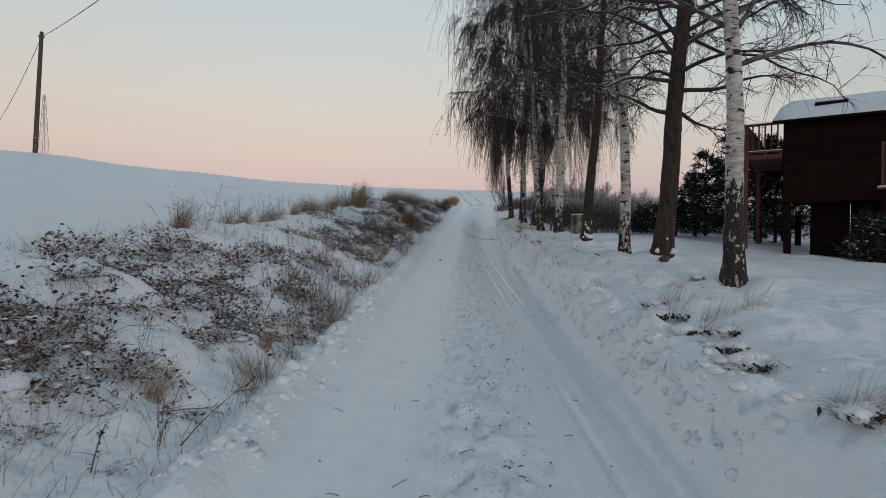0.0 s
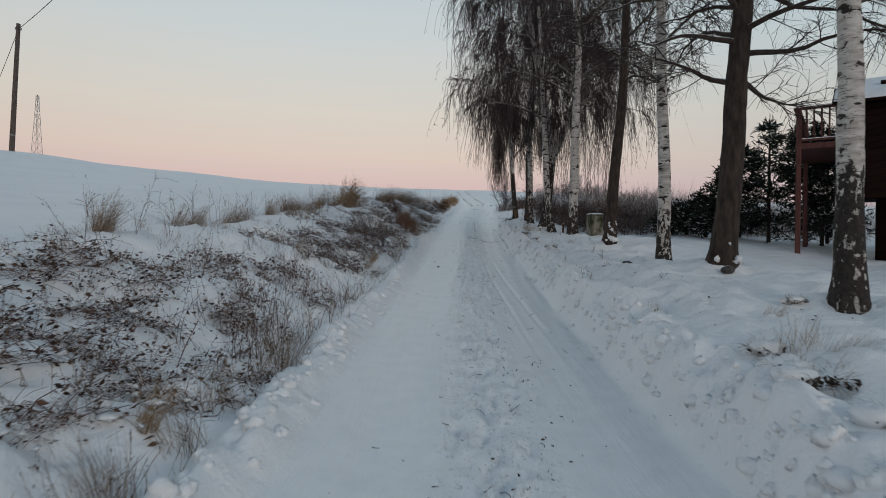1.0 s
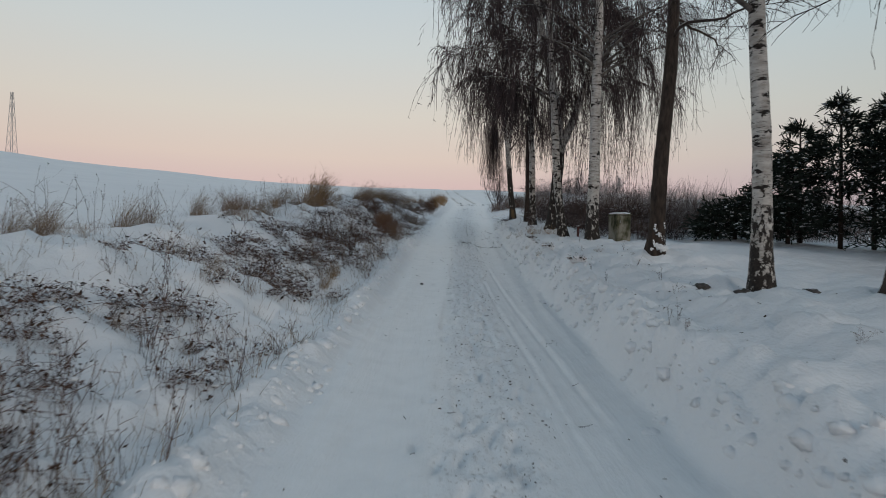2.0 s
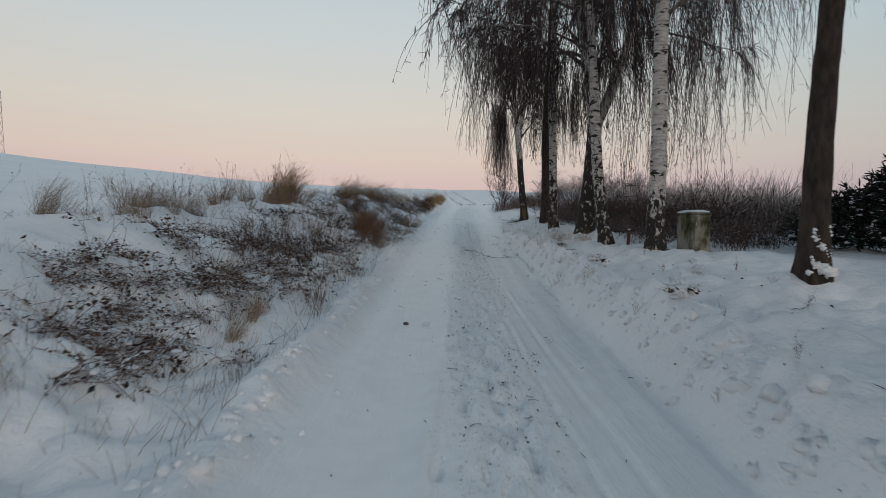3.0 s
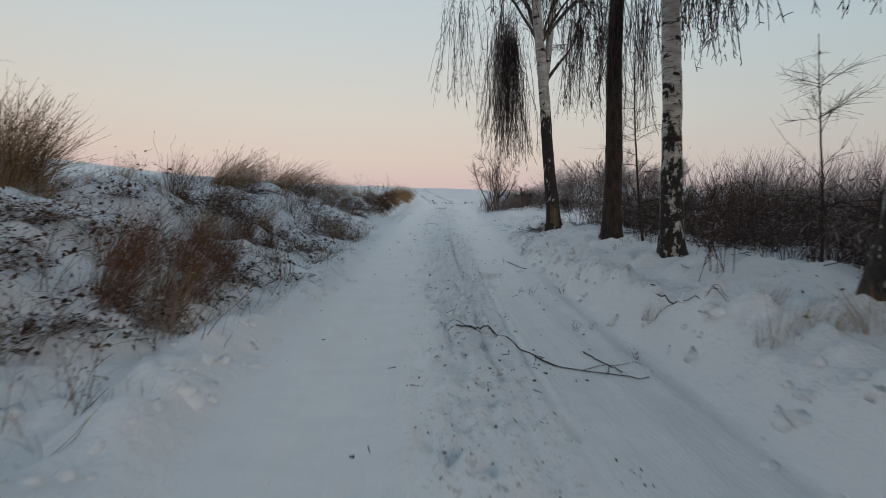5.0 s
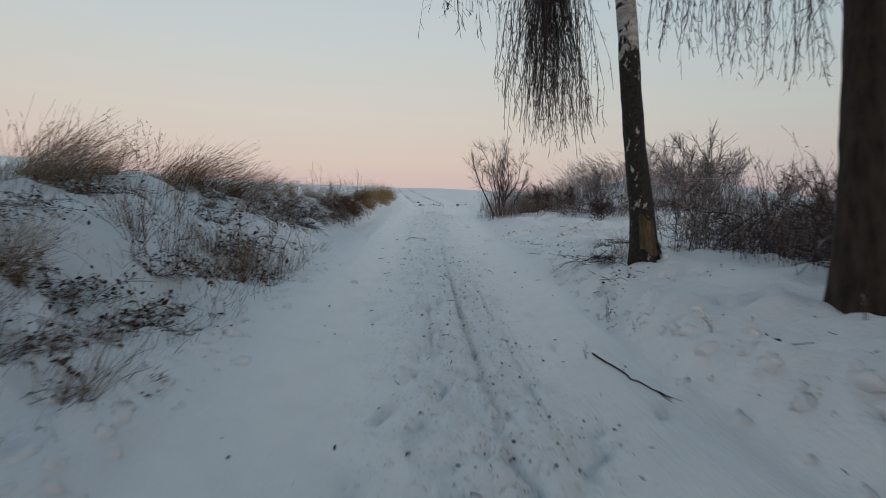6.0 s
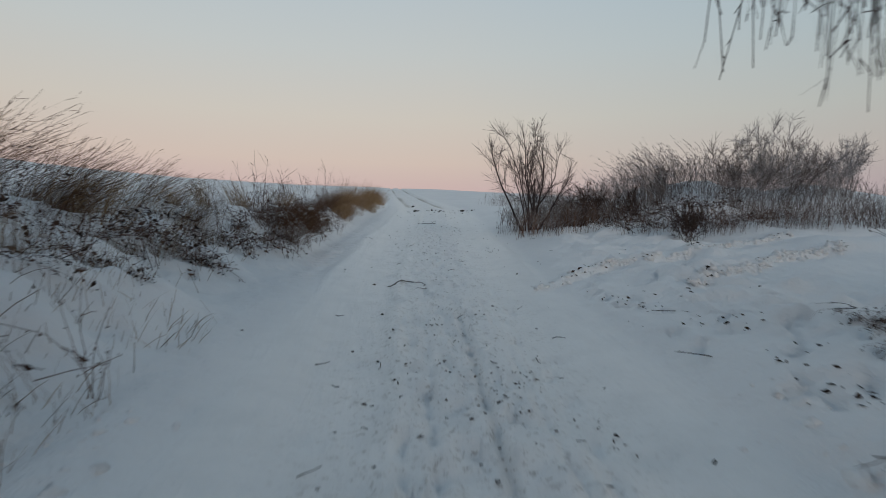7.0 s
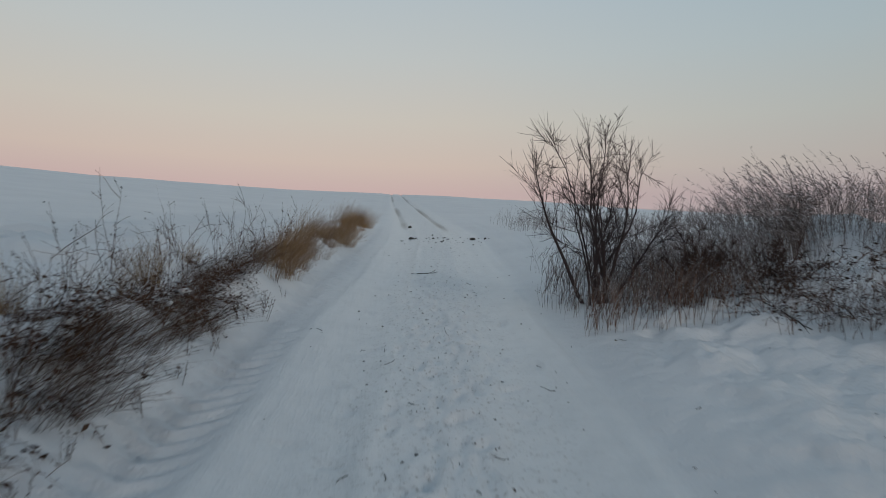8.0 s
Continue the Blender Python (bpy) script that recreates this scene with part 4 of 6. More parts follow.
scatter(grass_parts(GRASS_GOLD), "grass_tuft", "dry golden grass tuft on the crest of the bank", "grass tuft", "tufts on the crest",
        bank_spots(17, 18, 53.4, 0.9, 1.12, 0.45, 0.9), 8, 200)
scatter(grass_parts(GRASS_PALE, tall=0.55, n=70, plume=False), "grass_tuft", "pale frosted grass tuft on the bank", "grass tuft", "tufts on the bank",
        bank_spots(55, 5, 49.1, 0.3, 1.3, 0.4, 0.9), 6, 220)
joined(weed_parts(GRASS_DULL, 0.75), "weed_growth", "dense brown dead weeds at the foot of the bank", "weeds",
        bank_spots(84, 4.5, 32.9, 0.02, 0.42, 0.5, 1.0, 12), 8, 205)
scatter(grass_parts(GRASS_DULL, n=90, tall=0.6, wide=0.22, plume=False), "grass_tuft", "thin dull brown grass tuft at the foot of the bank", "grass tuft", "tufts on the bank",
        [p for p in bank_spots(60, 4.5, 46.9, 0.03, 0.5, 0.5, 1.0, 14) if not 41.8 < p[1] < 43.6], 6, 215)
scatter(grass_parts(GRASS_DULL, n=150, tall=0.85, wide=0.2), "grass_tuft", "tall wispy pale grass on the crest of the bank", "grass tuft", "tufts on the crest",
        bank_spots(13, 21.5, 33, 0.86, 1.1, 0.7, 1.2), 6, 225)
scatter(weed_parts(BRAMBLE, 1.25), "dead_weed", "tall branching dark weed on the crest", "weed", "dead weeds",
        [(-5.7, 26.5, 1.15, 30), (-5.9, 26.8, 0.9, 140), (-6.3, 24.5, 0.9, 80), (-5.2, 28.4, 0.8, 10), (-4.6, 43.0, 1.0, 60), (-1.0, 51.6, 1.0, 200), (-0.6, 52.4, 0.8, 100)], 4, 235)
scatter(weed_parts(BRAMBLE, 2.0), "dead_weed", "very tall thin dead stalk beside the golden clump", "weed", "dead weeds", [(-4.5, 33.2, 0.95, 0), (-4.35, 33.5, 0.8, 70)], 2, 238)
# tufts that stand out: (x, y, scale)
for mat, label, spots, seed in (
        (GRASS_RED, "thick red-brown grass tuft on the crest", [(-6.1, 25.6, 1.1), (-5.8, 26.0, 0.9), (-6.3, 26.4, 1.0), (-4.3, 41.7, 0.75), (-3.9, 42.6, 0.7)], 240),
        (GRASS_GOLD, "large golden grass clump on the crest", [(-5.33, 34.4, 2.1), (-5.08, 34.6, 1.9), (-5.55, 34.1, 1.6), (-5.2, 34.0, 2.0), (-4.9, 34.2, 1.5)], 250),
        (GRASS_DULL, "wispy pale brown grass tuft on the crest", [(-5.9, 13.2, 1.0), (-6.1, 13.5, 0.8), (-5.9, 16.2, 0.95), (-5.6, 16.4, 0.7), (-5.9, 19.2, 1.0), (-5.7, 19.6, 0.8), (-5.6, 22.0, 0.8), (-5.51, 29.7, 0.9), (-5.36, 30.6, 0.7)], 245),
        (GRASS_GOLD, "straw-coloured grass tuft at the foot of the bank", [(-2.2, 20.3, 0.55), (-2.05, 20.6, 0.45), (-1.63, 31.4, 0.7), (-2.10, 37.3, 0.9), (-2.3, 7.6, 0.55), (-2.75, 5.6, 0.55), (-2.25, 34.2, 0.7)], 260),
        (GRASS_RED, "dark brown grass clump beside the lane", [(-2.20, 35.9, 1.0), (-2.76, 36.4, 1.1), (-3.05, 35.4, 1.0), (-1.75, 32.3, 0.85), (-1.55, 31.0, 0.95), (-1.85, 30.6, 1.0), (-1.5, 31.7, 0.9), (-2.1, 31.3, 1.0), (-1.7, 30.2, 0.8), (-1.6, 33.0, 0.8), (-2.0, 32.7, 0.95), (-1.9, 33.5, 0.8), (-2.1, 31.9, 0.8), (-1.9, 35.3, 0.7), (-1.7, 36.2, 0.7)], 270)):
    scatter(grass_parts(mat, n=230, tall=0.75, wide=0.17), "grass_tuft", label, "grass tuft", "standing tufts", [(x, y, sc, rb.uniform(-40, 40)) for x, y, sc in spots], 3, seed)
scatter(grass_parts(GRASS_GOLD, n=62, tall=0.62, wide=0.26, plume=False), "grass_tuft", "thin straw-coloured grass standing at the foot of the bank", "grass tuft", "standing tufts",
        [(-0.95, 40.25, 0.9, 0), (-1.12, 39.75, 0.8, 70), (-1.0, 39.3, 0.75, 150), (-0.88, 41.15, 0.75, 20), (-1.15, 41.7, 0.7, 200), (-1.3, 40.7, 0.8, 110)], 3, 262)
scatter(grass_parts(GRASS_RED, n=50, tall=0.6, wide=0.22, plume=False), "grass_tuft", "thin red-brown grass standing at the foot of the bank", "grass tuft", "standing tufts",
        [(-1.02, 40.0, 0.8, 30), (-1.2, 39.5, 0.7, 90), (-0.95, 40.8, 0.7, 10), (-1.0, 41.4, 0.7, 50)], 2, 264)
# wind-bent grass that stands along the crest in two stands and a lower fringe
crest = [(-3.75 + rb.normal(0, 0.3), 41.4 + rb.normal(0, 0.7), rb.uniform(0.9, 1.5), rb.uniform(-30, 30)) for _ in range(12)]
crest += [(-3.15 + rb.normal(0, 0.3), 44.8 + rb.normal(0, 0.6), rb.uniform(0.9, 1.5), rb.uniform(-30, 30)) for _ in range(10)]
crest += [(-2.6 + rb.normal(0, 0.3), 46.4 + rb.normal(0, 0.4), rb.uniform(0.8, 1.4), rb.uniform(-30, 30)) for _ in range(10)]
crest += [(-1.6 + rb.normal(0, 0.3), 47.5 + rb.normal(0, 0.5), rb.uniform(0.5, 0.9), rb.uniform(-30, 30)) for _ in range(9)]
scatter(grass_parts(GRASS_DULL, n=85, tall=0.78, wide=0.26, wind=(0.5, 0.05)), "grass_tuft", "wind-bent pale brown grass on the crest of the bank", "grass tuft", "tufts on the crest", [c for c in crest[::2] if c[1] < 43.4], 5, 275)
scatter(grass_parts(GRASS_DARK, n=95, tall=0.78, wide=0.26, wind=(0.55, 0.05)), "grass_tuft", "wind-bent dark brown grass on the bank's upper end", "grass tuft", "tufts on the crest", [c for c in crest[::2] if c[1] >= 43.4], 5, 279)
scatter(grass_parts(GRASS_GOLD, n=85, tall=0.78, wide=0.24, wind=(0.45, 0.05)), "grass_tuft", "wind-bent golden grass on the crest of the bank", "grass tuft", "tufts on the crest", crest[1::2], 5, 277)


def beside(n, y0, y1, u0, u1, s0, s1, power=1.0):
    """Spots beside the upper lane, u metres to its left."""
    out = []
    for i in range(n):
        y = y0 + (y1 - y0) * ((i + rb.random()) / n) ** power
        out.append((float(lane_x(y)) - rb.uniform(u0, u1), y, rb.uniform(s0, s1), rb.uniform(-40, 40)))
    return out


# the dead grass along the upper lane: a dark bush first, sparse weeds, then golden clumps
scatter(grass_parts(GRASS_RED, n=130, tall=0.75, wide=0.24), "grass_tuft", "red-brown dead grass clump along the upper lane", "grass tuft", "dead grass along the lane",
        beside(22, 54.5, 66, 2.4, 3.0, 0.4, 0.95, 1.1), 6, 280)
scatter(grass_parts(GRASS_DARK, n=120, tall=0.72, wide=0.36, wind=(0.65, 0.05)), "grass_tuft", "dark brown tangled dead grass beside the upper lane", "grass tuft", "dead grass along the lane",
        beside(14, 48.6, 51.6, 2.5, 3.0, 0.35, 0.75) + beside(9, 51.2, 54.0, 2.65, 3.05, 0.45, 0.7)
        + [(-0.12, 48.6, 0.6, 0), (-0.3, 48.7, 0.75, 20), (-0.05, 48.9, 0.7, -20), (-0.25, 49.1, 0.8, 35), (0.0, 49.3, 0.7, -30)], 6, 284)
scatter(weed_parts(BRAMBLE, 0.4), "dead_weed", "small dark weed beside the tractor tread", "weed", "dead weeds", beside(14, 47.6, 54, 2.2, 2.5, 0.4, 0.8), 4, 287)
scatter(grass_parts(GRASS_GOLD, n=100, tall=0.8, wide=0.3), "grass_tuft", "golden dead grass clump along the upper lane", "grass tuft", "dead grass along the lane",
        beside(56, 54.0, 68, 2.35, 3.0, 0.45, 1.0, 1.1), 5, 290)
scatter(weed_parts(BRAMBLE, 1.5), "dead_weed", "tall lone weed leaning over the dead grass", "weed", "dead weeds", [(-0.35, 48.6, 0.95, 20), (-0.5, 47.6, 0.7, 120)], 2, 297)
scatter(weed_parts(BRAMBLE, 1.25), "dead_weed", "tall dark weed in the dead grass", "weed", "dead weeds", beside(34, 47.2, 57, 2.55, 3.4, 0.5, 0.95), 5, 300)
scatter(bramble_parts, "bramble_bush", "dark tangle of brambles below the dead grass", "bramble", "brambles on the bank", beside(22, 47.2, 53, 2.6, 3.4, 0.5, 0.85) + beside(11, 43.2, 47.8, 3.0, 4.6, 0.45, 0.75), 5, 310)
# thickets of dark stalks low on the bank
for y0, y1, u0, u1, n, tall, seed in ((23.4, 27.0, 2.9, 4.4, 44, 1.15, 315), (34.6, 37.2, 2.9, 4.3, 11, 0.9, 316), (39.3, 41.9, 2.7, 3.3, 6, 0.7, 320), (31.8, 34.0, 2.75, 3.6, 6, 0.7, 317), (9.5, 14.5, 2.5, 3.6, 10, 0.9, 318)):
    scatter(weed_parts(GRASS_DARK if seed == 315 else BRAMBLE, tall), "dead_weed", "dense dark red-brown stalks low on the bank", "weed", "dead weeds", beside(n, y0, y1, u0, u1, 0.6, 1.05), 5, seed)
scatter(bramble_parts, "bramble_bush", "withered bramble with dark leaves under snow on the bank", "bramble", "brambles on the bank", beside(15, 21.3, 25.8, 3.0, 5.6, 0.6, 1.05) + beside(12, 18.3, 21.4, 3.5, 5.5, 0.65, 1.0) + beside(5, 34.4, 37, 3.2, 4.6, 0.5, 0.8) + beside(4, 36.5, 39.8, 3.0, 4.7, 0.6, 0.95) + beside(15, 9.5, 15.5, 3.9, 5.8, 0.6, 0.95)
        + [(-4.5, 6.4, 1.0, 30), (-4.0, 5.6, 0.9, 90), (-4.4, 5.8, 0.9, 250), (-3.7, 5.1, 0.8, 20), (-3.3, 4.7, 0.7, 140), (-5.1, 7.7, 1.0, 150), (-4.6, 7.3, 0.8, 210), (-5.4, 8.6, 0.9, 60), (-5.9, 9.4, 0.8, 0)], 6, 319)

# bramble canes that arch out over the lane's edge, with a few curled leaves
def cane(x, y, way, length, droop, seed):
    rng = np.random.default_rng(seed)
    ob = thing("bramble_cane", pose(x, y, height(x, y)), "single arching bramble cane with a few curled leaves", "bramble", "bramble canes")
    line = grow(rng, [(0, 0, -0.05)], [way], [length], 14, droop, 0.12)
    part("stem", mesh_from("stem", *tubes(line, taper(1, 14, 0.0065, 0.003), 5), BRAMBLE), ob)
    p, _, _ = along(rng, line, 16, 0.2, 1.0)
    tagged(part("leaf_mass", mesh_from("leaf_mass", *leaves(rng, p + rng.normal(0, 0.012, p.shape), 0.022), SCRAP, False), ob), kind="stuff")


for i, (x, y, way, length, droop) in enumerate([(-2.15, 4.75, (0.46, 0.3, 0.7), 0.95, 0.5), (-2.1, 4.95, (0.7, 0.3, 0.5), 0.75, 2.6), (-2.7, 5.0, (-0.6, 0.2, 0.5), 0.8, 1.8), (-2.5, 4.2, (0.1, 0.1, 1.0), 0.4, 0.4),
                                                (-2.4, 20.1, (-0.7, -0.3, 0.5), 0.9, 0.9), (-1.46, 33.5, (0.5, 1.0, 0.35), 1.1, 0.9), (-2.9, 9.4, (0.3, 0.2, 1.0), 0.8, 0.6), (-3.4, 24.2, (-0.5, 0.2, 1.0), 1.3, 0.9), (-3.2, 24.8, (-0.6, 0.1, 1.0), 1.4, 1.0), (-0.7, 47.3, (0.6, -0.2, 0.4), 0.8, 1.0)]):
    cane(x, y, way, length, droop, 340 + i)
scatter(bramble_parts, "bramble_bush", "small clump of curled dark leaves in the snow", "bramble", "brambles on the bank",
        [(-3.09, 4.4, 0.42, 0), (-2.95, 5.0, 0.36, 80), (-2.44, 4.35, 0.3, 160), (-3.3, 4.9, 0.5, 240), (-3.8, 5.3, 0.8, 30), (-4.15, 6.1, 0.9, 130), (-3.7, 6.0, 0.8, 200), (-4.0, 7.2, 0.8, 290), (-3.7, 7.9, 0.9, 20), (-4.4, 8.4, 0.9, 110), (-3.4, 8.9, 0.8, 60)], 5, 327)

# fine dry blades all over the bank
nb = 26000
by = rb.uniform(3.6, 53, nb)
bf = rb.uniform(0, 1.35, nb)
bx = lane_x(by) - (2.0 + bf * (crest_u(by) - 2.0))
keep = (vnoise(bx * 1.1, by * 1.1, 90) > rb.uniform(0.2, 0.75, nb)) & ((by < 44) | (bx < lane_x(by) - 2.7))
bx, by = bx[keep], by[keep]
n = len(bx)
lines = grow(rb, np.stack([bx, by, surface(bx, by) - 0.03], -1), np.stack([rb.normal(0.15, 0.35, n), rb.normal(0, 0.35, n), np.ones(n)], -1), rb.uniform(0.07, 0.32, n), 4, 1.6, 0.3)
tagged(new("dry_grass", mesh_from("dry_grass", *ribbons(rb, lines, taper(n, 4, 0.0028, 0.0012)), GRASS_DULL)), "thin dry blades poking through the snow on the bank", "grass", kind="stuff")

# ---- right verge ----
scatter(grass_parts(GRASS_GOLD, n=110, tall=0.5, wide=0.3, wind=(-0.3, -0.3), plume=False), "grass_tuft", "straw-coloured bent grass at the foot of the forked birch", "grass tuft", "tufts on the verge",
        [(3.95, 28.7, 0.8, 0), (4.25, 28.35, 0.7, 80), (3.7, 29.0, 0.6, 150), (4.3, 27.9, 0.6, 40)], 3, 322)
scatter(grass_parts(GRASS_PALE, n=90, tall=0.42, wide=0.2, wind=(-0.2, -0.5), plume=False), "grass_tuft", "snow-bent pale grass tuft on the verge", "grass tuft", "tufts on the verge",
        [(3.25, 8.3, 0.9, 10), (3.4, 7.9, 0.7, 90), (3.2, 6.9, 0.8, 40), (3.5, 6.6, 0.8, 160), (2.75, 3.9, 0.8, 30), (3.9, 9.9, 0.6, 70), (2.9, 11.0, 0.5, 0), (4.3, 14.8, 0.5, 0), (3.36, 29.0, 0.8, 20), (3.69, 29.7, 0.7, 50),
         (3.19, 30.6, 0.6, 50), (3.4, 27.0, 0.6, 90), (2.9, 22.6, 0.5, 20), (3.9, 21.0, 0.5, 120), (3.0, 25.0, 0.5, 60)], 4, 320)
scatter(weed_parts(BRAMBLE, 0.5), "dead_weed", "small dead weed on the snowy verge", "weed", "weeds on the verge",
        [(rb.uniform(2.4, 4.6) , y, rb.uniform(0.3, 0.6), rb.uniform(0, 360)) for y in rb.uniform(12, 39, 34)], 5, 330)


scatter(bramble_parts, "bramble_bush", "low dark twigs pressed down by snow beside the side track", "bramble", "brambles by the side track",
        [(4.95, 41.9, 0.3, 70), (5.4, 42.5, 0.3, 140), (5.7, 43.0, 0.4, 220), (5.9, 42.4, 0.5, 10), (5.4, 41.6, 0.4, 50), (5.6, 40.9, 0.45, 200)], 4, 335)
scatter(grass_parts(GRASS_DARK, n=90, tall=0.5, wide=0.22, plume=False), "grass_tuft", "dark brown grass beside the foot of the last birch", "grass tuft", "tufts on the verge", [(4.42, 40.0, 0.75, 0), (4.6, 40.35, 0.7, 90), (4.3, 40.45, 0.5, 40)], 2, 336)


def shrub(x, y, tall, n, label, seed, spread=0.45, mat=TWIG_DARK, fine=5, name="bare_shrub", thick=0.012, crook=0.16, each=6):
    rng = np.random.default_rng(seed)
    ob = thing(name, pose(x, y, height(x, y)), label, "shrub")
    a = np.arange(n) * 2.4
    st = np.stack([rng.normal(0, 0.10, n), rng.normal(0, 0.10, n), np.full(n, -0.1)], -1)
    fan = spread * rng.uniform(0.05, 1.0, n)
    d = np.stack([np.cos(a) * fan, np.sin(a) * fan, np.ones(n)], -1)
    main = grow(rng, st, d, tall * rng.uniform(0.65, 1.12, n), 10, -0.1, crook)
    p, w, t = along(rng, main, each, 0.25, 0.95)
    subs = grow(rng, p, unit(w + rng.normal(0, 0.5, w.shape)), rng.uniform(0.2, 0.42, len(p)) * tall * (1.15 - 0.7 * t), 6, -0.5, 0.2)
    p, w, t = along(rng, subs, fine, 0.2, 1.0)
    tw = grow(rng, p, unit(w + rng.normal(0, 0.6, w.shape)), rng.uniform(0.04, 0.14, len(p)) * tall, 4, -0.5, 0.2)
    for line, r in zip(main, rng.uniform(0.7, 1.2, n) * thick):
        part("stem", mesh_from("stem", *tubes(line[None], taper(1, 10, r, 0.004), 5), mat), ob)
    tagged(part("twig_crown", mesh_from("twig_crown", *merged(tubes(subs, taper(len(subs), 6, min(0.0065, thick), 0.0022), 3), ribbons(rng, tw, taper(len(tw), 4, 0.0036, 0.0022))), mat), ob), kind="stuff")
    return ob


shrub(5.38, 53.0, 2.65, 12, "bare many-stemmed shrub above frosted grass", 402, 0.5, TWIG, 16, thick=0.029, crook=0.27, each=12)
for i, (x, y, tall) in enumerate([(10.6, 52.8, 2.1), (11.3, 52.6, 2.4), (12.3, 52.9, 2.1), (13.15, 52.8, 1.9), (9.28, 54.1, 1.3), (14.74, 53.8, 1.9), (15.5, 51.7, 1.5), (17.35, 51.4, 1.8), (9.83, 43.0, 1.3), (12.63, 44.0, 1.7)]):
    shrub(x, y, tall, 12, "frosted grey shrub on the mound", 410 + i, 0.42, FROST if i % 2 else REED, 16, "frosted_shrub", 0.008, 0.25, 9)
for i, (x, y, tall) in enumerate([(6.6, 26.2, 1.1), (6.4, 41.3, 1.6), (6.9, 40.2, 1.5), (6.3, 38.2, 1.4), (7.0, 36.4, 1.5), (6.9, 25.3, 0.8), (5.69, 28.5, 1.4), (6.13, 31.1, 1.3), (5.71, 33.5, 1.1), (6.97, 34.9, 1.4), (4.14, 31.1, 0.9), (6.70, 38.4, 1.2), (6.35, 24.9, 0.9), (6.5, 24.6, 0.6), (7.37, 29.1, 1.5), (8.04, 32.9, 1.5), (5.59, 40.5, 1.0)]):
    shrub(x, y, tall, 8, "thin dark seedling brush under the birches", 440 + i, 0.4, REED_DARK, 6, "bare_shrub", 0.004, 0.22)

shrub(7.9, 50.0, 0.9, 24, "dense brown low bush beside the side track", 430, 0.6, REED_DARK, 22, "bare_shrub", 0.004, 0.3)
shrub(6.6, 52.6, 1.1, 16, "dense brown bush at the foot of the mound", 431, 0.6, REED_DARK, 22, "bare_shrub", 0.004, 0.3)
shrub(7.6, 52.2, 1.0, 14, "dense brown bush at the foot of the mound", 432, 0.7, REED_DARK, 22, "bare_shrub", 0.004, 0.3)
shrub(5.9, 40.5, 2.0, 9, "young frosted shrub with layered side twigs", 433, 0.3, REED, 16, "frosted_shrub", 0.008, 0.15)

# thin saplings between the trees
def sapling(x, y, tall, lean, n, seed):
    rng = np.random.default_rng(seed)
    ob = thing("sapling", pose(x, y, height(x, y)), "thin bare sapling with level side twigs", "sapling", "saplings between the trees")
    stem = grow(rng, [(0, 0, -0.1)], [(lean, 0, 1)], [tall], 14, 0, 0.07)
    part("stem", mesh_from("stem", *tubes(stem, taper(1, 14, 0.007 * tall, 0.004), 7), LIMB), ob)
    p, w, t = along(rng, stem, n, 0.12, 0.98)
    a = rng.uniform(0, 6.28, n)
    side = grow(rng, p, np.stack([np.cos(a), np.sin(a), rng.uniform(0.1, 0.8, n)], -1), rng.uniform(0.35, 1.1, n) * (1.1 - 0.7 * t), 9, 0.7, 0.35)
    p, w, t = along(rng, side, 12, 0.2, 1.0)
    tw = grow(rng, p, unit(w + rng.normal(0, 0.6, w.shape)), rng.uniform(0.08, 0.3, len(p)), 4, 0.3, 0.3)
    part("twig_crown", mesh_from("twig_crown", *merged(tubes(side, taper(n, 9, 0.0045, 0.002), 4), tubes(tw, taper(len(tw), 4, 0.002, 0.0014), 3)), TWIG), ob)["kind"] = "stuff"


sapling(4.95, 35.0, 3.6, -0.05, 34, 8)
sapling(5.35, 31.2, 2.7, 0.03, 26, 9)
sapling(5.9, 28.4, 1.9, -0.08, 20, 10)

# short stake left standing beside the birches
stake = thing("wooden_stake", pose(4.8, 26.3, height(4.8, 26.3), 2, 3, 20), "short weathered red-brown stake in the snow", "stake")
part("body", bevelled("body", (-0.028, -0.028, -0.2), (0.028, 0.028, 0.40), POST, 0.006), stake)
part("snow_cap", mesh_from("snow_cap", *lumps(np.random.default_rng(4), [(0, 0, 0.41)], [0.034], 0.5, 0.08, 8, 6), SNOW), stake, "dab of snow")


scatter(weed_parts(REED, 1.9), "dead_weed", "tall frosted weed stalk among the reeds", "weed", "frosted weeds", [(rb.uniform(6.6, 10), y, rb.uniform(0.7, 1.1), rb.uniform(0, 360)) for y in rb.uniform(36, 44, 18)], 5, 345)


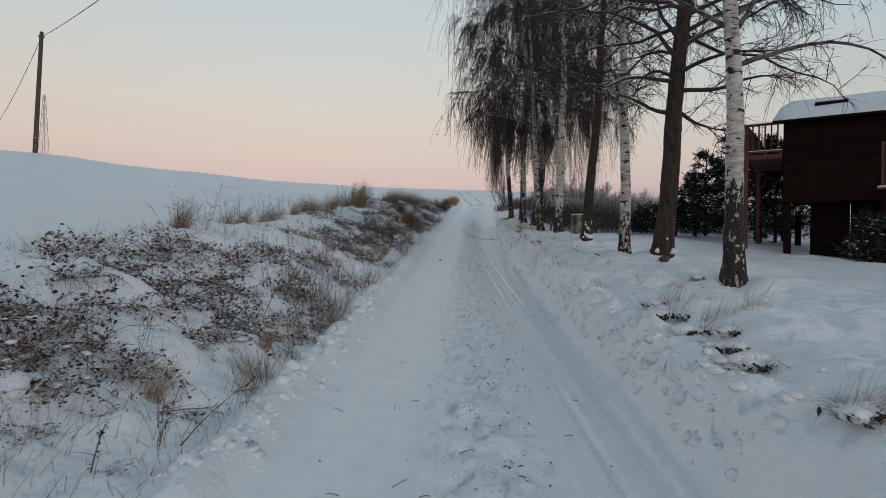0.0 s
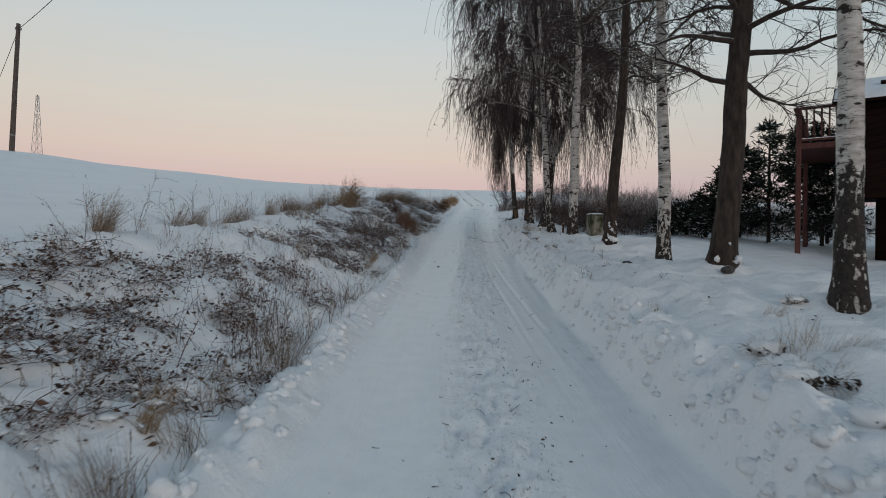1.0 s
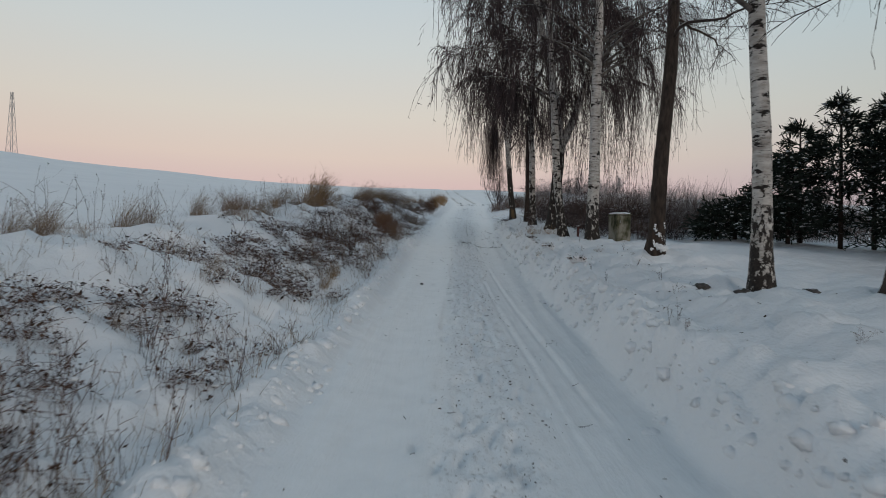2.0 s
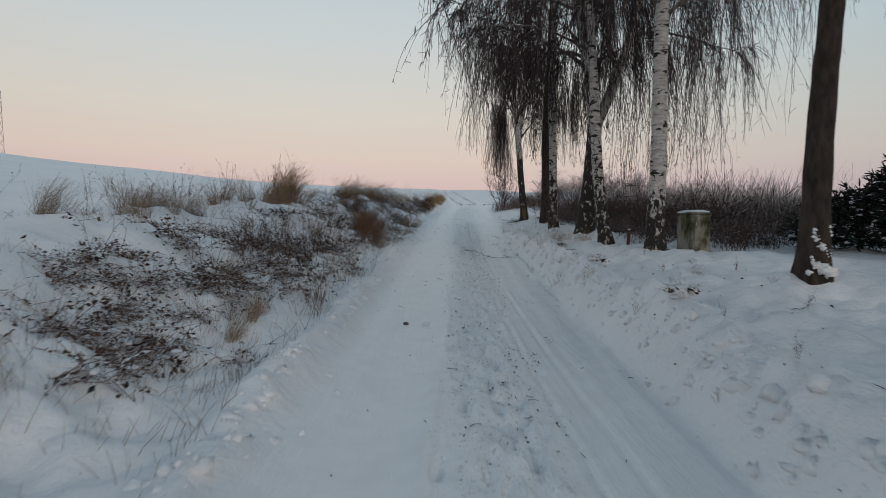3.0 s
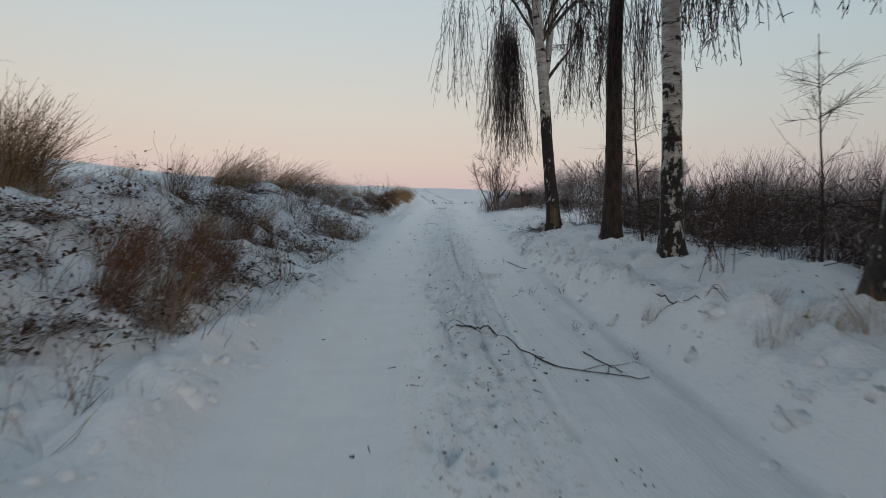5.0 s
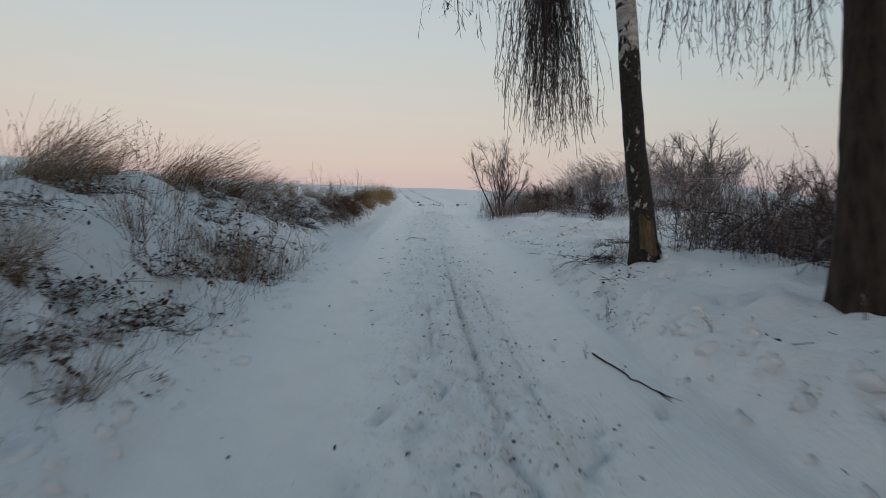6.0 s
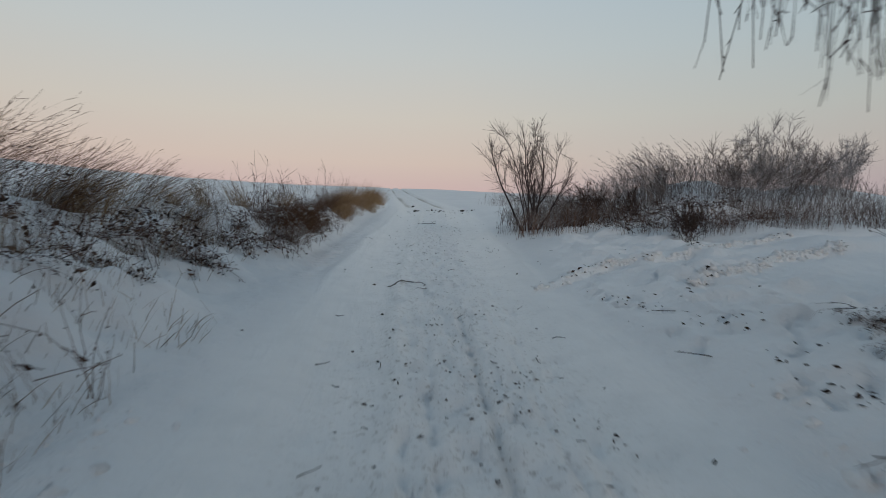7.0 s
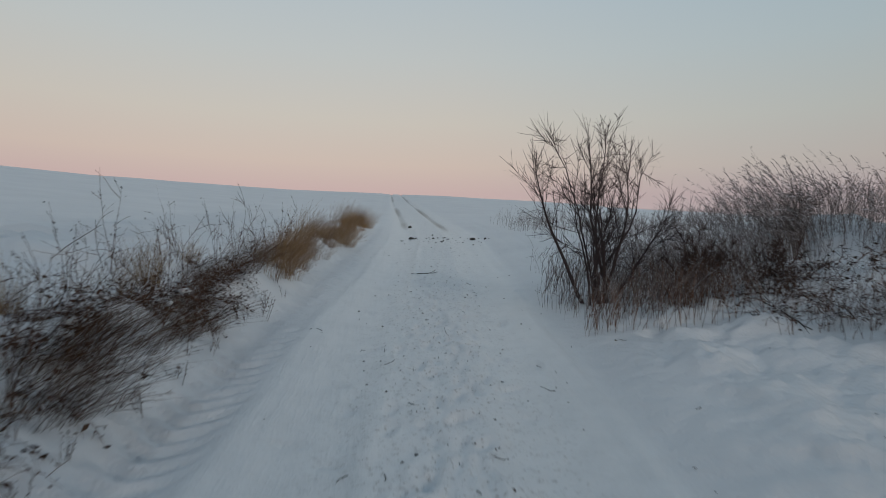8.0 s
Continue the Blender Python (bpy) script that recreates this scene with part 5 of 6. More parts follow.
def reeds(name, label, n, spots, tall, mat, seed, plume=0.4, bend=0.3):
    """A wide stand of stems that nobody could count."""
    rng = np.random.default_rng(seed)
    n = int(1.25 * n)
    x, y = spots(rng, 3 * n)
    keep = vnoise(x * 0.45, y * 0.45, seed + 40) + 0.5 * vnoise(x * 1.6, y * 1.6, seed + 41) > rng.uniform(0.45, 1.1, 3 * n)
    x, y = x[keep][:n], y[keep][:n]
    n = len(x)
    st = np.stack([x, y, surface(x, y) - 0.05], -1)
    d = np.stack([rng.normal(0.05, 0.15, n), rng.normal(0, 0.15, n), np.ones(n)], -1)
    patch = 0.65 + 0.7 * vnoise(x * 0.5, y * 0.5, seed)
    lines = grow(rng, st, d, tall * patch * rng.uniform(0.5, 1.1, n), 5, 0.25 * bend, 0.14)
    lines[:, :, 0] += np.linspace(0, 1, 5) ** 3 * (tall * bend * rng.normal(0.12, 0.35, (n, 1)))
    p, w, t = along(rng, lines, 2, 0.5, 1.0)
    subs = grow(rng, p, unit(w + rng.normal(0, 0.45, w.shape)), rng.uniform(0.03, 0.16, len(p)), 3, 0.6, 0.3)
    tips = lines[rng.random(n) < plume]
    tips = tips[:, 2:] + np.array([0.0, 0.03, 0.09])[None, :, None] * [1, 0.2, -0.5]
    ob = thing(name, pose(0, 0, 0), label, "reeds", kind="stuff")
    tagged(part("stem_mass", mesh_from("stem_mass", *ribbons(rng, lines, taper(n, 5, 0.0034, 0.0016)), mat), ob), kind="stuff")
    heads = merged(ribbons(rng, subs, taper(len(subs), 3, 0.0034, 0.0016)), ribbons(rng, tips, np.tile([0.002, 0.0065, 0.0015], (len(tips), 1))))
    tagged(part("head_mass", mesh_from("head_mass", *heads, FROST if mat is REED else REED), ob, "pale frosted heads"), kind="stuff")


def band(x0, x1, y0, y1):
    return lambda rng, n: (rng.uniform(x0, x1, n), rng.uniform(y0, y1, n))


def by_lane(u0, u1, y0, y1):
    def spots(rng, n):
        y = rng.uniform(y0, y1, n)
        return lane_x(y) + rng.uniform(u0, u1, n), y
    return spots


reeds("reed_stand", "grey frosted reeds behind the trees", 5200, band(8.4, 17, 27, 44.3), 1.85, REED, 500, 0.5)
reeds("brush", "dark low brush under the frosted reeds", 7000, band(7.4, 15, 27, 44), 1.2, REED_DARK, 501, 0.2, 0.35)
reeds("reed_stand", "grey frosted reeds across the yard's far side", 1500, band(17, 36, 24, 46), 2.0, REED, 502, 0.5)
reeds("brush", "dark low brush between the trees and the reeds", 1300, band(6.2, 9, 31, 42), 0.8, REED_DARK, 508, 0.2, 0.35)
reeds("brush", "dark tangled brush right behind the birches", 3000, band(6.3, 7.9, 25.6, 37), 0.85, REED_DARK, 510, 0.2, 0.4)
reeds("brush", "dark tangled brush beside the last birch", 500, band(5.8, 7.0, 37, 41.3), 0.75, REED_DARK, 511, 0.2, 0.4)
reeds("tall_grass", "frosted tall grass on the mound", 700, by_lane(4.2, 12, 53.6, 58.3), 0.85, MOUND_GRASS, 503, 0.7, 0.45)
reeds("tall_grass", "frosted tall grass round the bare shrub", 420, by_lane(2.0, 4.6, 52.1, 56.6), 0.7, REED_DARK, 504, 0.4, 0.2)
reeds("brush", "dark withered brush at the foot of the mound", 1250, by_lane(2.8, 13, 51.8, 55.2), 0.72, MOUND_GRASS, 505, 0.15, 0.4)


def brush_front(rng, n):
    x = rng.uniform(5.4, 14, n)
    return x, 51.2 - 0.38 * np.clip(x - 5.6, 0, 3) + 0.10 * np.clip(x - 8.6, 0, 9) + rng.gamma(1.5, 0.5, n)


reeds("brush", "dark brushwood below the frosted mound", 1100, brush_front, 0.55, BRAMBLE, 506, 0.1, 0.9)
reeds("brush", "dark red-brown brush on the face of the mound", 420, band(6.0, 8.2, 51.6, 53.6), 0.75, GRASS_DARK, 513, 0.1, 0.8)


def plumes(name, label, n, spots, tall, seed):
    """Tall grass whose tops arch over to one side under frosted plumes."""
    rng = np.random.default_rng(seed)
    x, y = spots(rng, n)
    lines = grow(rng, np.stack([x, y, surface(x, y) - 0.05], -1), np.stack([rng.normal(-0.05, 0.1, n), rng.normal(0, 0.1, n), np.ones(n)], -1), tall * rng.uniform(0.6, 1.1, n), 9, 0.05, 0.07)
    s = np.linspace(0, 1, 9)
    lines[:, :, 0] -= s ** 3.2 * (tall * rng.uniform(0.15, 0.42, (n, 1)))
    lines[:, :, 2] -= s ** 6 * (tall * rng.uniform(0.02, 0.16, (n, 1)))
    ob = thing(name, pose(0, 0, 0), label, "tall grass", kind="stuff")
    tagged(part("stem_mass", mesh_from("stem_mass", *ribbons(rng, lines, taper(n, 9, 0.0040, 0.0018)), MOUND_GRASS), ob), kind="stuff")
    p, w, t = along(rng, lines, 10, 0.74, 1.0)
    hair = grow(rng, p, unit(w + rng.normal(0, 0.4, w.shape)), rng.uniform(0.03, 0.10, len(p)), 3, 1.5, 0.3)
    tagged(part("plume_mass", mesh_from("plume_mass", *ribbons(rng, hair, np.tile([0.002, 0.0045, 0.0015], (len(hair), 1))), FROST), ob, "frosted feathery plumes"), kind="stuff")


reeds("tall_grass", "frosted stalks at the foot of the bare shrub", 170, band(4.55, 6.4, 51.7, 53.8), 0.62, MOUND_GRASS, 516, 0.5, 0.3)
reeds("brush", "brown stalks standing out of the snow below the shrub", 260, band(4.6, 6.8, 51.4, 52.9), 0.6, GRASS_RED, 517, 0.1, 0.3)
scatter(bramble_parts, "bramble_bush", "dark twigs bent under snow on the face of the mound", "bramble", "brambles on the mound", [(x, 51.2 - 0.3 * (x - 7) + dy, sc, 77 * x) for x, dy, sc in
        ((7.0, 0.3, 0.7), (7.4, 1.0, 0.9), (7.7, 0.2, 0.8), (8.0, 1.4, 1.0), (8.3, 0.5, 0.9), (8.6, 1.9, 1.0), (8.9, 1.0, 1.0), (9.3, 0.6, 0.8), (9.6, 1.8, 1.1), (10.0, 1.1, 0.9), (10.5, 1.6, 1.0), (11.0, 1.9, 0.9), (8.2, 2.4, 0.8), (9.1, 2.6, 0.9))], 5, 325)
plumes("tall_grass", "tall arching frosted plumes on the mound", 330, lambda rng, n: (rng.normal(9.4, 0.65, n), rng.normal(54.6, 0.5, n)), 1.45, 509)
plumes("tall_grass", "lower frosted plumes along the mound", 520, lambda rng, n: (rng.uniform(6.3, 9.2, n), rng.normal(54.3, 0.7, n)), 1.0, 514)
plumes("tall_grass", "frosted plumes at the far end of the mound", 240, lambda rng, n: (rng.uniform(10.2, 15, n), rng.normal(54.0, 0.7, n)), 1.2, 515)
reeds("tall_grass", "far frosted grass beside the field", 1500, by_lane(3.2, 16, 58.3, 72.5), 0.8, REED, 507, 0.5, 0.4)

# bare branches tangled low between the trunks and the brush
rt = np.random.default_rng(520)
n = 1900
ux, uy = rt.uniform(5.3, 8.6, n), rt.uniform(25.9, 42.5, n)
ux = ux + 0.9 * step(uy, 36.8, 38.5)
tangle = grow(rt, np.stack([ux, uy, surface(ux, uy) + rt.uniform(0.0, 0.65, n)], -1), np.stack([rt.normal(0, 1, n), rt.normal(0, 1, n), rt.normal(0.3, 0.5, n)], -1), rt.uniform(0.3, 1.0, n), 6, 0.15, 0.4)
p, w, t = along(rt, tangle, 4, 0.2, 1.0)
side = grow(rt, p, unit(w + rt.normal(0, 0.6, w.shape)), rt.uniform(0.08, 0.35, len(p)), 4, 0.2, 0.4)
tagged(new("undergrowth", mesh_from("undergrowth", *merged(ribbons(rt, tangle, taper(n, 6, 0.008, 0.003)), ribbons(rt, side, taper(len(side), 4, 0.004, 0.002))), TWIG)), "dark bare branches tangled behind the birch trunks", "undergrowth", kind="stuff")
reeds("brush", "dark low brush at the feet of the birches", 900, band(5.3, 6.5, 26.3, 36.5), 0.55, REED_DARK, 512, 0.2, 0.6)

rt = np.random.default_rng(521)
n = 2400
ux = rt.uniform(7.0, 20, n)
uy = 27.2 + 0.10 * (ux - 7) + rt.gamma(1.6, 1.3, n)
tangle = grow(rt, np.stack([ux, uy, surface(ux, uy) + rt.uniform(-0.05, 0.85, n)], -1), np.stack([rt.normal(0, 0.8, n), rt.normal(0, 0.8, n), rt.normal(0.7, 0.4, n)], -1), rt.uniform(0.3, 0.9, n), 5, 0.3, 0.45)
p, w, t = along(rt, tangle, 3, 0.2, 1.0)
side = grow(rt, p, unit(w + rt.normal(0, 0.6, w.shape)), rt.uniform(0.1, 0.35, len(p)), 3, 0.2, 0.4)
tagged(new("undergrowth", mesh_from("undergrowth", *merged(ribbons(rt, tangle, taper(n, 5, 0.008, 0.004)), ribbons(rt, side, taper(len(side), 3, 0.005, 0.003))), REED_DARK)), "dark tangled thicket at the foot of the frosted reeds", "undergrowth", kind="stuff")

# brushwood heaped by the last birch
for hx, hy, n, wide, long, label in ((3.85, 38.75, 14, 0.16, 0.2, "few thin dark cut branches lying on the snow"), (4.28, 40.15, 110, 0.19, 0.34, "low heap of brown brushwood beside the last birch")):
    brush_heap = thing("brushwood_pile", pose(hx, hy, height(hx, hy)), label, "brushwood")
    st = np.stack([rb.normal(0, wide, n), rb.normal(0, wide * 0.8, n), rb.uniform(0.0, 0.6 * wide, n)], -1)
    heap = grow(rb, st, np.stack([rb.normal(-0.5, 1, n), rb.normal(0, 0.6, n), rb.normal(0.15, 0.3, n)], -1), rb.uniform(0.3, 1.0, n) * long, 6, 0.0, 0.35)
    part("branch_tangle", mesh_from("branch_tangle", *tubes(heap, taper(n, 6, 0.003, 0.0016), 4), TWIG), brush_heap)["kind"] = "stuff"

# ---- litter on the snow ----
n = 520
ly = rb.uniform(4, 58, n)
lu = np.where(rb.random(n) < 0.62, rb.normal(0.15, 0.32, n), rb.uniform(-1.6, 4.2, n))
lx = lane_x(ly) + lu
litter = leaves(rb, np.stack([lx, ly, surface(lx, ly) + 0.005], -1), 0.016, 0.2)
tagged(new("leaf_litter", mesh_from("leaf_litter", *litter, SCRAP, False)), "brown leaf scraps trodden into the snowy lane", "leaf litter", kind="stuff")
sx, sy = (np.repeat(c, 5) + rb.normal(0, 0.12, 5 * len(c)) for c in (np.array([4.30, 4.29, 4.28, 3.85, 3.84, 4.45, 4.12, 4.34, 4.38, 4.54, 4.63, 5.68, 4.18, 4.28, 4.24, 4.19, 4.22, 4.41, 4.36, 5.2]),
                                                                       np.array([39.73, 39.33, 38.94, 38.95, 38.64, 39.2, 44.70, 44.34, 43.52, 43.24, 43.14, 43.02, 41.51, 41.42, 42.06, 41.70, 44.81, 44.51, 44.37, 42.3])))
tagged(new("leaf_litter", mesh_from("leaf_litter", *leaves(rb, np.stack([sx, sy, surface(sx, sy) + 0.006], -1), 0.027, 0.35), SCRAP, False)), "dark leaf scraps lying in patches round the last birch", "leaf litter", kind="stuff")
n = 260
vy = rb.uniform(9, 43, n)
vx = lane_x(vy) + rb.uniform(1.8, 4.4, n)
tagged(new("leaf_litter", mesh_from("leaf_litter", *leaves(rb, np.stack([vx, vy, surface(vx, vy) + 0.006], -1), 0.024, 0.3), SCRAP, False)), "brown leaf scraps strewn over the snowy verge", "leaf litter", kind="stuff")
ly = rb.uniform(4, 56, n)
lx = lane_x(ly) + np.where(rb.random(n) < 0.5, rb.normal(0.15, 0.5, n), rb.uniform(-1.6, 3.8, n))
tw = grow(rb, np.stack([lx, ly, surface(lx, ly) + 0.008], -1), np.stack([rb.normal(0, 1, n), rb.normal(0, 1, n), np.zeros(n)], -1), rb.uniform(0.03, 0.15, n), 4, 0, 1.2)
tagged(new("twig_litter", mesh_from("twig_litter", *tubes(tw, taper(n, 4, 0.0042, 0.0025), 3), TWIG)), "short dark twigs strewn on the snow", "twig litter", kind="stuff")


# grass tips that stand through the trodden snow
n = 800
ly = rb.uniform(18, 58, n)
lx = lane_x(ly) + rb.normal(0.05, 0.4, n)
keep = vnoise(lx * 1.7, ly * 1.1, 95) > rb.uniform(0.45, 0.85, n)
lx, ly = lx[keep], ly[keep]
n = len(lx)
tip = grow(rb, np.stack([lx, ly, surface(lx, ly) - 0.02], -1), np.stack([rb.normal(0.2, 0.6, n), rb.normal(0, 0.6, n), np.ones(n)], -1), rb.uniform(0.02, 0.07, n), 4, 6.0, 0.6)
tagged(new("grass_tips", mesh_from("grass_tips", *ribbons(rb, tip, taper(n, 4, 0.004, 0.002)), TWIG)), "dark grass tips standing through the lane's snow", "grass tips", kind="stuff")
n = 110
ly = 26 + 40 * rb.random(n) ** 0.8
lx = lane_x(ly) + rb.normal(0.1, 0.75, n)
sizes = rb.uniform(0.006, 0.018, n)
tagged(new("earth_crumbs", mesh_from("earth_crumbs", *lumps(rb, np.stack([lx, ly, surface(lx, ly) + 0.002], -1), sizes, 0.5, 0.3), STONE)), "small dark earth crumbs on the snowy lane", "earth crumbs", kind="stuff")

n = 46
lx, ly = rb.uniform(2.6, 5.6, n), 63.9 + rb.normal(0, 0.8, n)
tagged(new("earth_crumbs", mesh_from("earth_crumbs", *lumps(rb, np.stack([lx, ly, surface(lx, ly) + 0.01], -1), rb.gamma(2, 0.009, n).clip(0.01, 0.05), 0.6, 0.3), STONE)), "dark earth specks where the lane meets the field", "earth crumbs", kind="stuff")

for xs, ys in SIDE_RUTS:
    n = 170
    lx = rb.uniform(xs[0] + 0.3, 10, n)
    ly = smooth_interp(lx, xs, ys, 0.5) + rb.normal(0.06, 0.07, n)
    tagged(new("leaf_litter", mesh_from("leaf_litter", *leaves(rb, np.stack([lx, ly, surface(lx, ly) + 0.008], -1)[vnoise(lx * 1.6, ly * 0, 95) > 0.42], 0.03, 0.4), SCRAP, False)), "dark leaf scraps along the broken edge of the side track", "leaf litter", kind="stuff")
    n = 420
    lx = rb.uniform(xs[0] + 0.5, 10, n)
    ly = smooth_interp(lx, xs, ys, 0.5) + rb.normal(0.06, 0.08, n)
    sizes = rb.gamma(2.0, 0.014, n).clip(0.01, 0.07)
    tagged(new("snow_clods", mesh_from("snow_clods", *lumps(rb, np.stack([lx, ly, surface(lx, ly) - sizes * 0.2], -1), sizes, 0.7, 0.3), SNOW)), "crumbled snow clods along the edge of the side track", "snow clods", kind="stuff")
n = 55
ly = rb.uniform(29, 62, n)
lx = lane_x(ly) + rb.normal(0.1, 0.75, n)
bits = leaves(rb, np.stack([lx, ly, surface(lx, ly) + 0.006], -1), 0.024, 0.25)
tagged(new("leaf_litter", mesh_from("leaf_litter", *bits, SCRAP, False)), "larger curled dark leaves lying on the lane", "leaf litter", kind="stuff")


def stick(x, y, turn, length, r, label, seed, forks=3):
    rng = np.random.default_rng(seed)
    ob = thing("stick", pose(x, y, height(x, y) + r * 0.7, 0, 0, turn), label, "stick", "sticks on the lane")
    line = grow(rng, [(0, 0, 0)], [(1, 0, 0.0)], [length], 9, 0.0, 1.3)
    line[:, :, 2] = np.linspace(0, 0.02, 9)
    p, w, t = along(rng, line, forks, 0.3, 0.9)
    subs = grow(rng, p, unit(w + rng.normal(0, 0.6, w.shape) * [1, 1, 0.15]), rng.uniform(0.15, 0.4, forks) * length, 6, 0, 0.3)
    part("stem", mesh_from("stem", *tubes(line, taper(1, 9, r, r * 0.4), 6), TWIG_DARK), ob)
    part("side_shoot", mesh_from("side_shoot", *tubes(subs, taper(forks, 6, r * 0.5, r * 0.25), 4), TWIG_DARK), ob)


for i, (x, y, turn, n, r) in enumerate([(3.2, 26.0, 40, 0.5, 0.008),
                                        (2.67, 56.6, 15, 1.1, 0.012), (-1.04, 33.3, 30, 1.1, 0.005), (-2.2, 6.2, 40, 1.2, 0.006), (-2.6, 5.4, 20, 1.0, 0.006), (4.24, 44.1, -8, 0.45, 0.006), (5.5, 43.2, -35, 0.8, 0.006), (4.35, 41.6, 70, 0.5, 0.006), (4.0, 42.6, 120, 0.3, 0.005)]):
    stick(x, y, turn, n, r, "thin dark fallen branch on the snow", 600 + i)

for i, (x, y, sz, lab) in enumerate([(3.05, 64.5, 0.08, "dark earth clod where the lane meets the field"), (5.1, 64.1, 0.09, "dark earth clod where the lane meets the field"), (3.77, 64.3, 0.05, "dark earth clod where the lane meets the field"), (3.3, 71.0, 0.10, "dark earth clod beside a field rut"), (-0.1, 21.85, 0.045, "small dark clod lying on the lane"), (4.62, 16.0, 0.13, "dark stone half under snow by a birch"), (4.35, 16.7, 0.10, "dark stone capped with snow"), (4.9, 13.0, 0.12, "flat stone capped with snow at a trunk"), (4.75, 23.9, 0.08, "dark stone on the verge"), (5.2, 15.4, 0.1, "dark stone beside the trees")]):
    st = thing("stone", pose(x, y, height(x, y)), lab, "stone")
    part("body", mesh_from("body", *lumps(np.random.default_rng(i), [(0, 0, sz * 0.3)], [sz], 0.6, 0.10, 12, 8), STONE), st)

def fallen_branch(points, r, label, seed, shoots=5):
    """A long crooked branch on the snow through the given places, with side shoots."""
    rng = np.random.default_rng(seed)
    pts = np.array(points, float)
    at = np.linspace(0, len(pts) - 1, 5 * len(pts))
    xy = np.stack([np.interp(at, np.arange(len(pts)), pts[:, k]) for k in (0, 1)], -1) + rng.normal(0, 0.012, (len(at), 2))
    line = np.concatenate([xy, (surface(xy[:, 0], xy[:, 1]) + 0.8 * r)[:, None]], 1)[None]
    foot = line[0, 0].copy()
    ob = thing("fallen_branch", pose(*foot), label, "branch", "sticks on the lane")
    part("stem", mesh_from("stem", *tubes(line - foot, taper(1, len(at), r, r * 0.45), 6), SCRAP), ob)
    p, w, _ = along(rng, line, shoots, 0.1, 0.95)
    subs = grow(rng, p, unit(w + rng.normal(0, 0.9, w.shape) * [1, 1, 0]), rng.uniform(0.08, 0.32, shoots), 5, 0, 0.35)
    subs[:, :, 2] = surface(subs[:, :, 0], subs[:, :, 1]) + 0.7 * r
    for one in subs:
        part("side_shoot", mesh_from("side_shoot", *tubes(one[None] - foot, taper(1, 5, r * 0.5, r * 0.25), 4), SCRAP), ob)


fallen_branch([(1.26, 31.38), (1.54, 31.33), (1.70, 31.38), (1.94, 30.8), (2.06, 30.31), (2.37, 29.99), (2.74, 29.62)], 0.009, "long crooked dark branch lying across the trodden snow", 650, 9)
fallen_branch([(2.92, 36.9), (2.98, 36.3), (3.06, 35.75)], 0.008, "thin dark branch at the lane's edge", 656, 3)
fallen_branch([(3.27, 30.87), (3.28, 30.3), (3.4, 29.8)], 0.007, "thin dark branch on the snowy verge", 651, 4)
fallen_branch([(2.48, 30.5), (2.55, 30.15), (2.62, 29.9)], 0.006, "thin dark branch on the snowy verge", 652, 3)
fallen_branch([(1.60, 46.25), (1.85, 46.38), (2.07, 46.36), (2.12, 46.04)], 0.007, "bent dark twig trodden into the snow", 653, 4)
fallen_branch([(7.45, 52.6), (7.25, 52.0), (7.15, 50.95)], 0.014, "bare dark branch lying out of the brush", 654, 6)
fallen_branch([(4.62, 40.9), (4.2, 40.75), (3.85, 40.95)], 0.007, "thin dark branch beside the brushwood", 655, 5)

# dark scraps trodden into the middle of the lane, in loose clusters
heart = np.stack([rb.normal(0.32, 0.34, 150), 4.5 + 41 * rb.random(150)], -1)
heart = np.concatenate([heart, [(0.0, 26.8), (0.15, 26.0), (0.55, 26.1), (0.1, 25.1), (0.3, 24.4)]])
at = np.repeat(np.arange(155), np.concatenate([rb.integers(2, 10, 150), [26, 24, 18, 14, 10]]))
sx, sy = heart[at, 0] + rb.normal(0, 0.07, len(at)), heart[at, 1] + rb.normal(0, 0.16, len(at))
sx = sx + lane_x(sy)
tagged(new("leaf_litter", mesh_from("leaf_litter", *leaves(rb, np.stack([sx, sy, surface(sx, sy) + 0.006], -1), 0.017, 0.4), SCRAP, False)), "dark leaf scraps and crumbs trodden into the lane's middle", "leaf litter", kind="stuff")


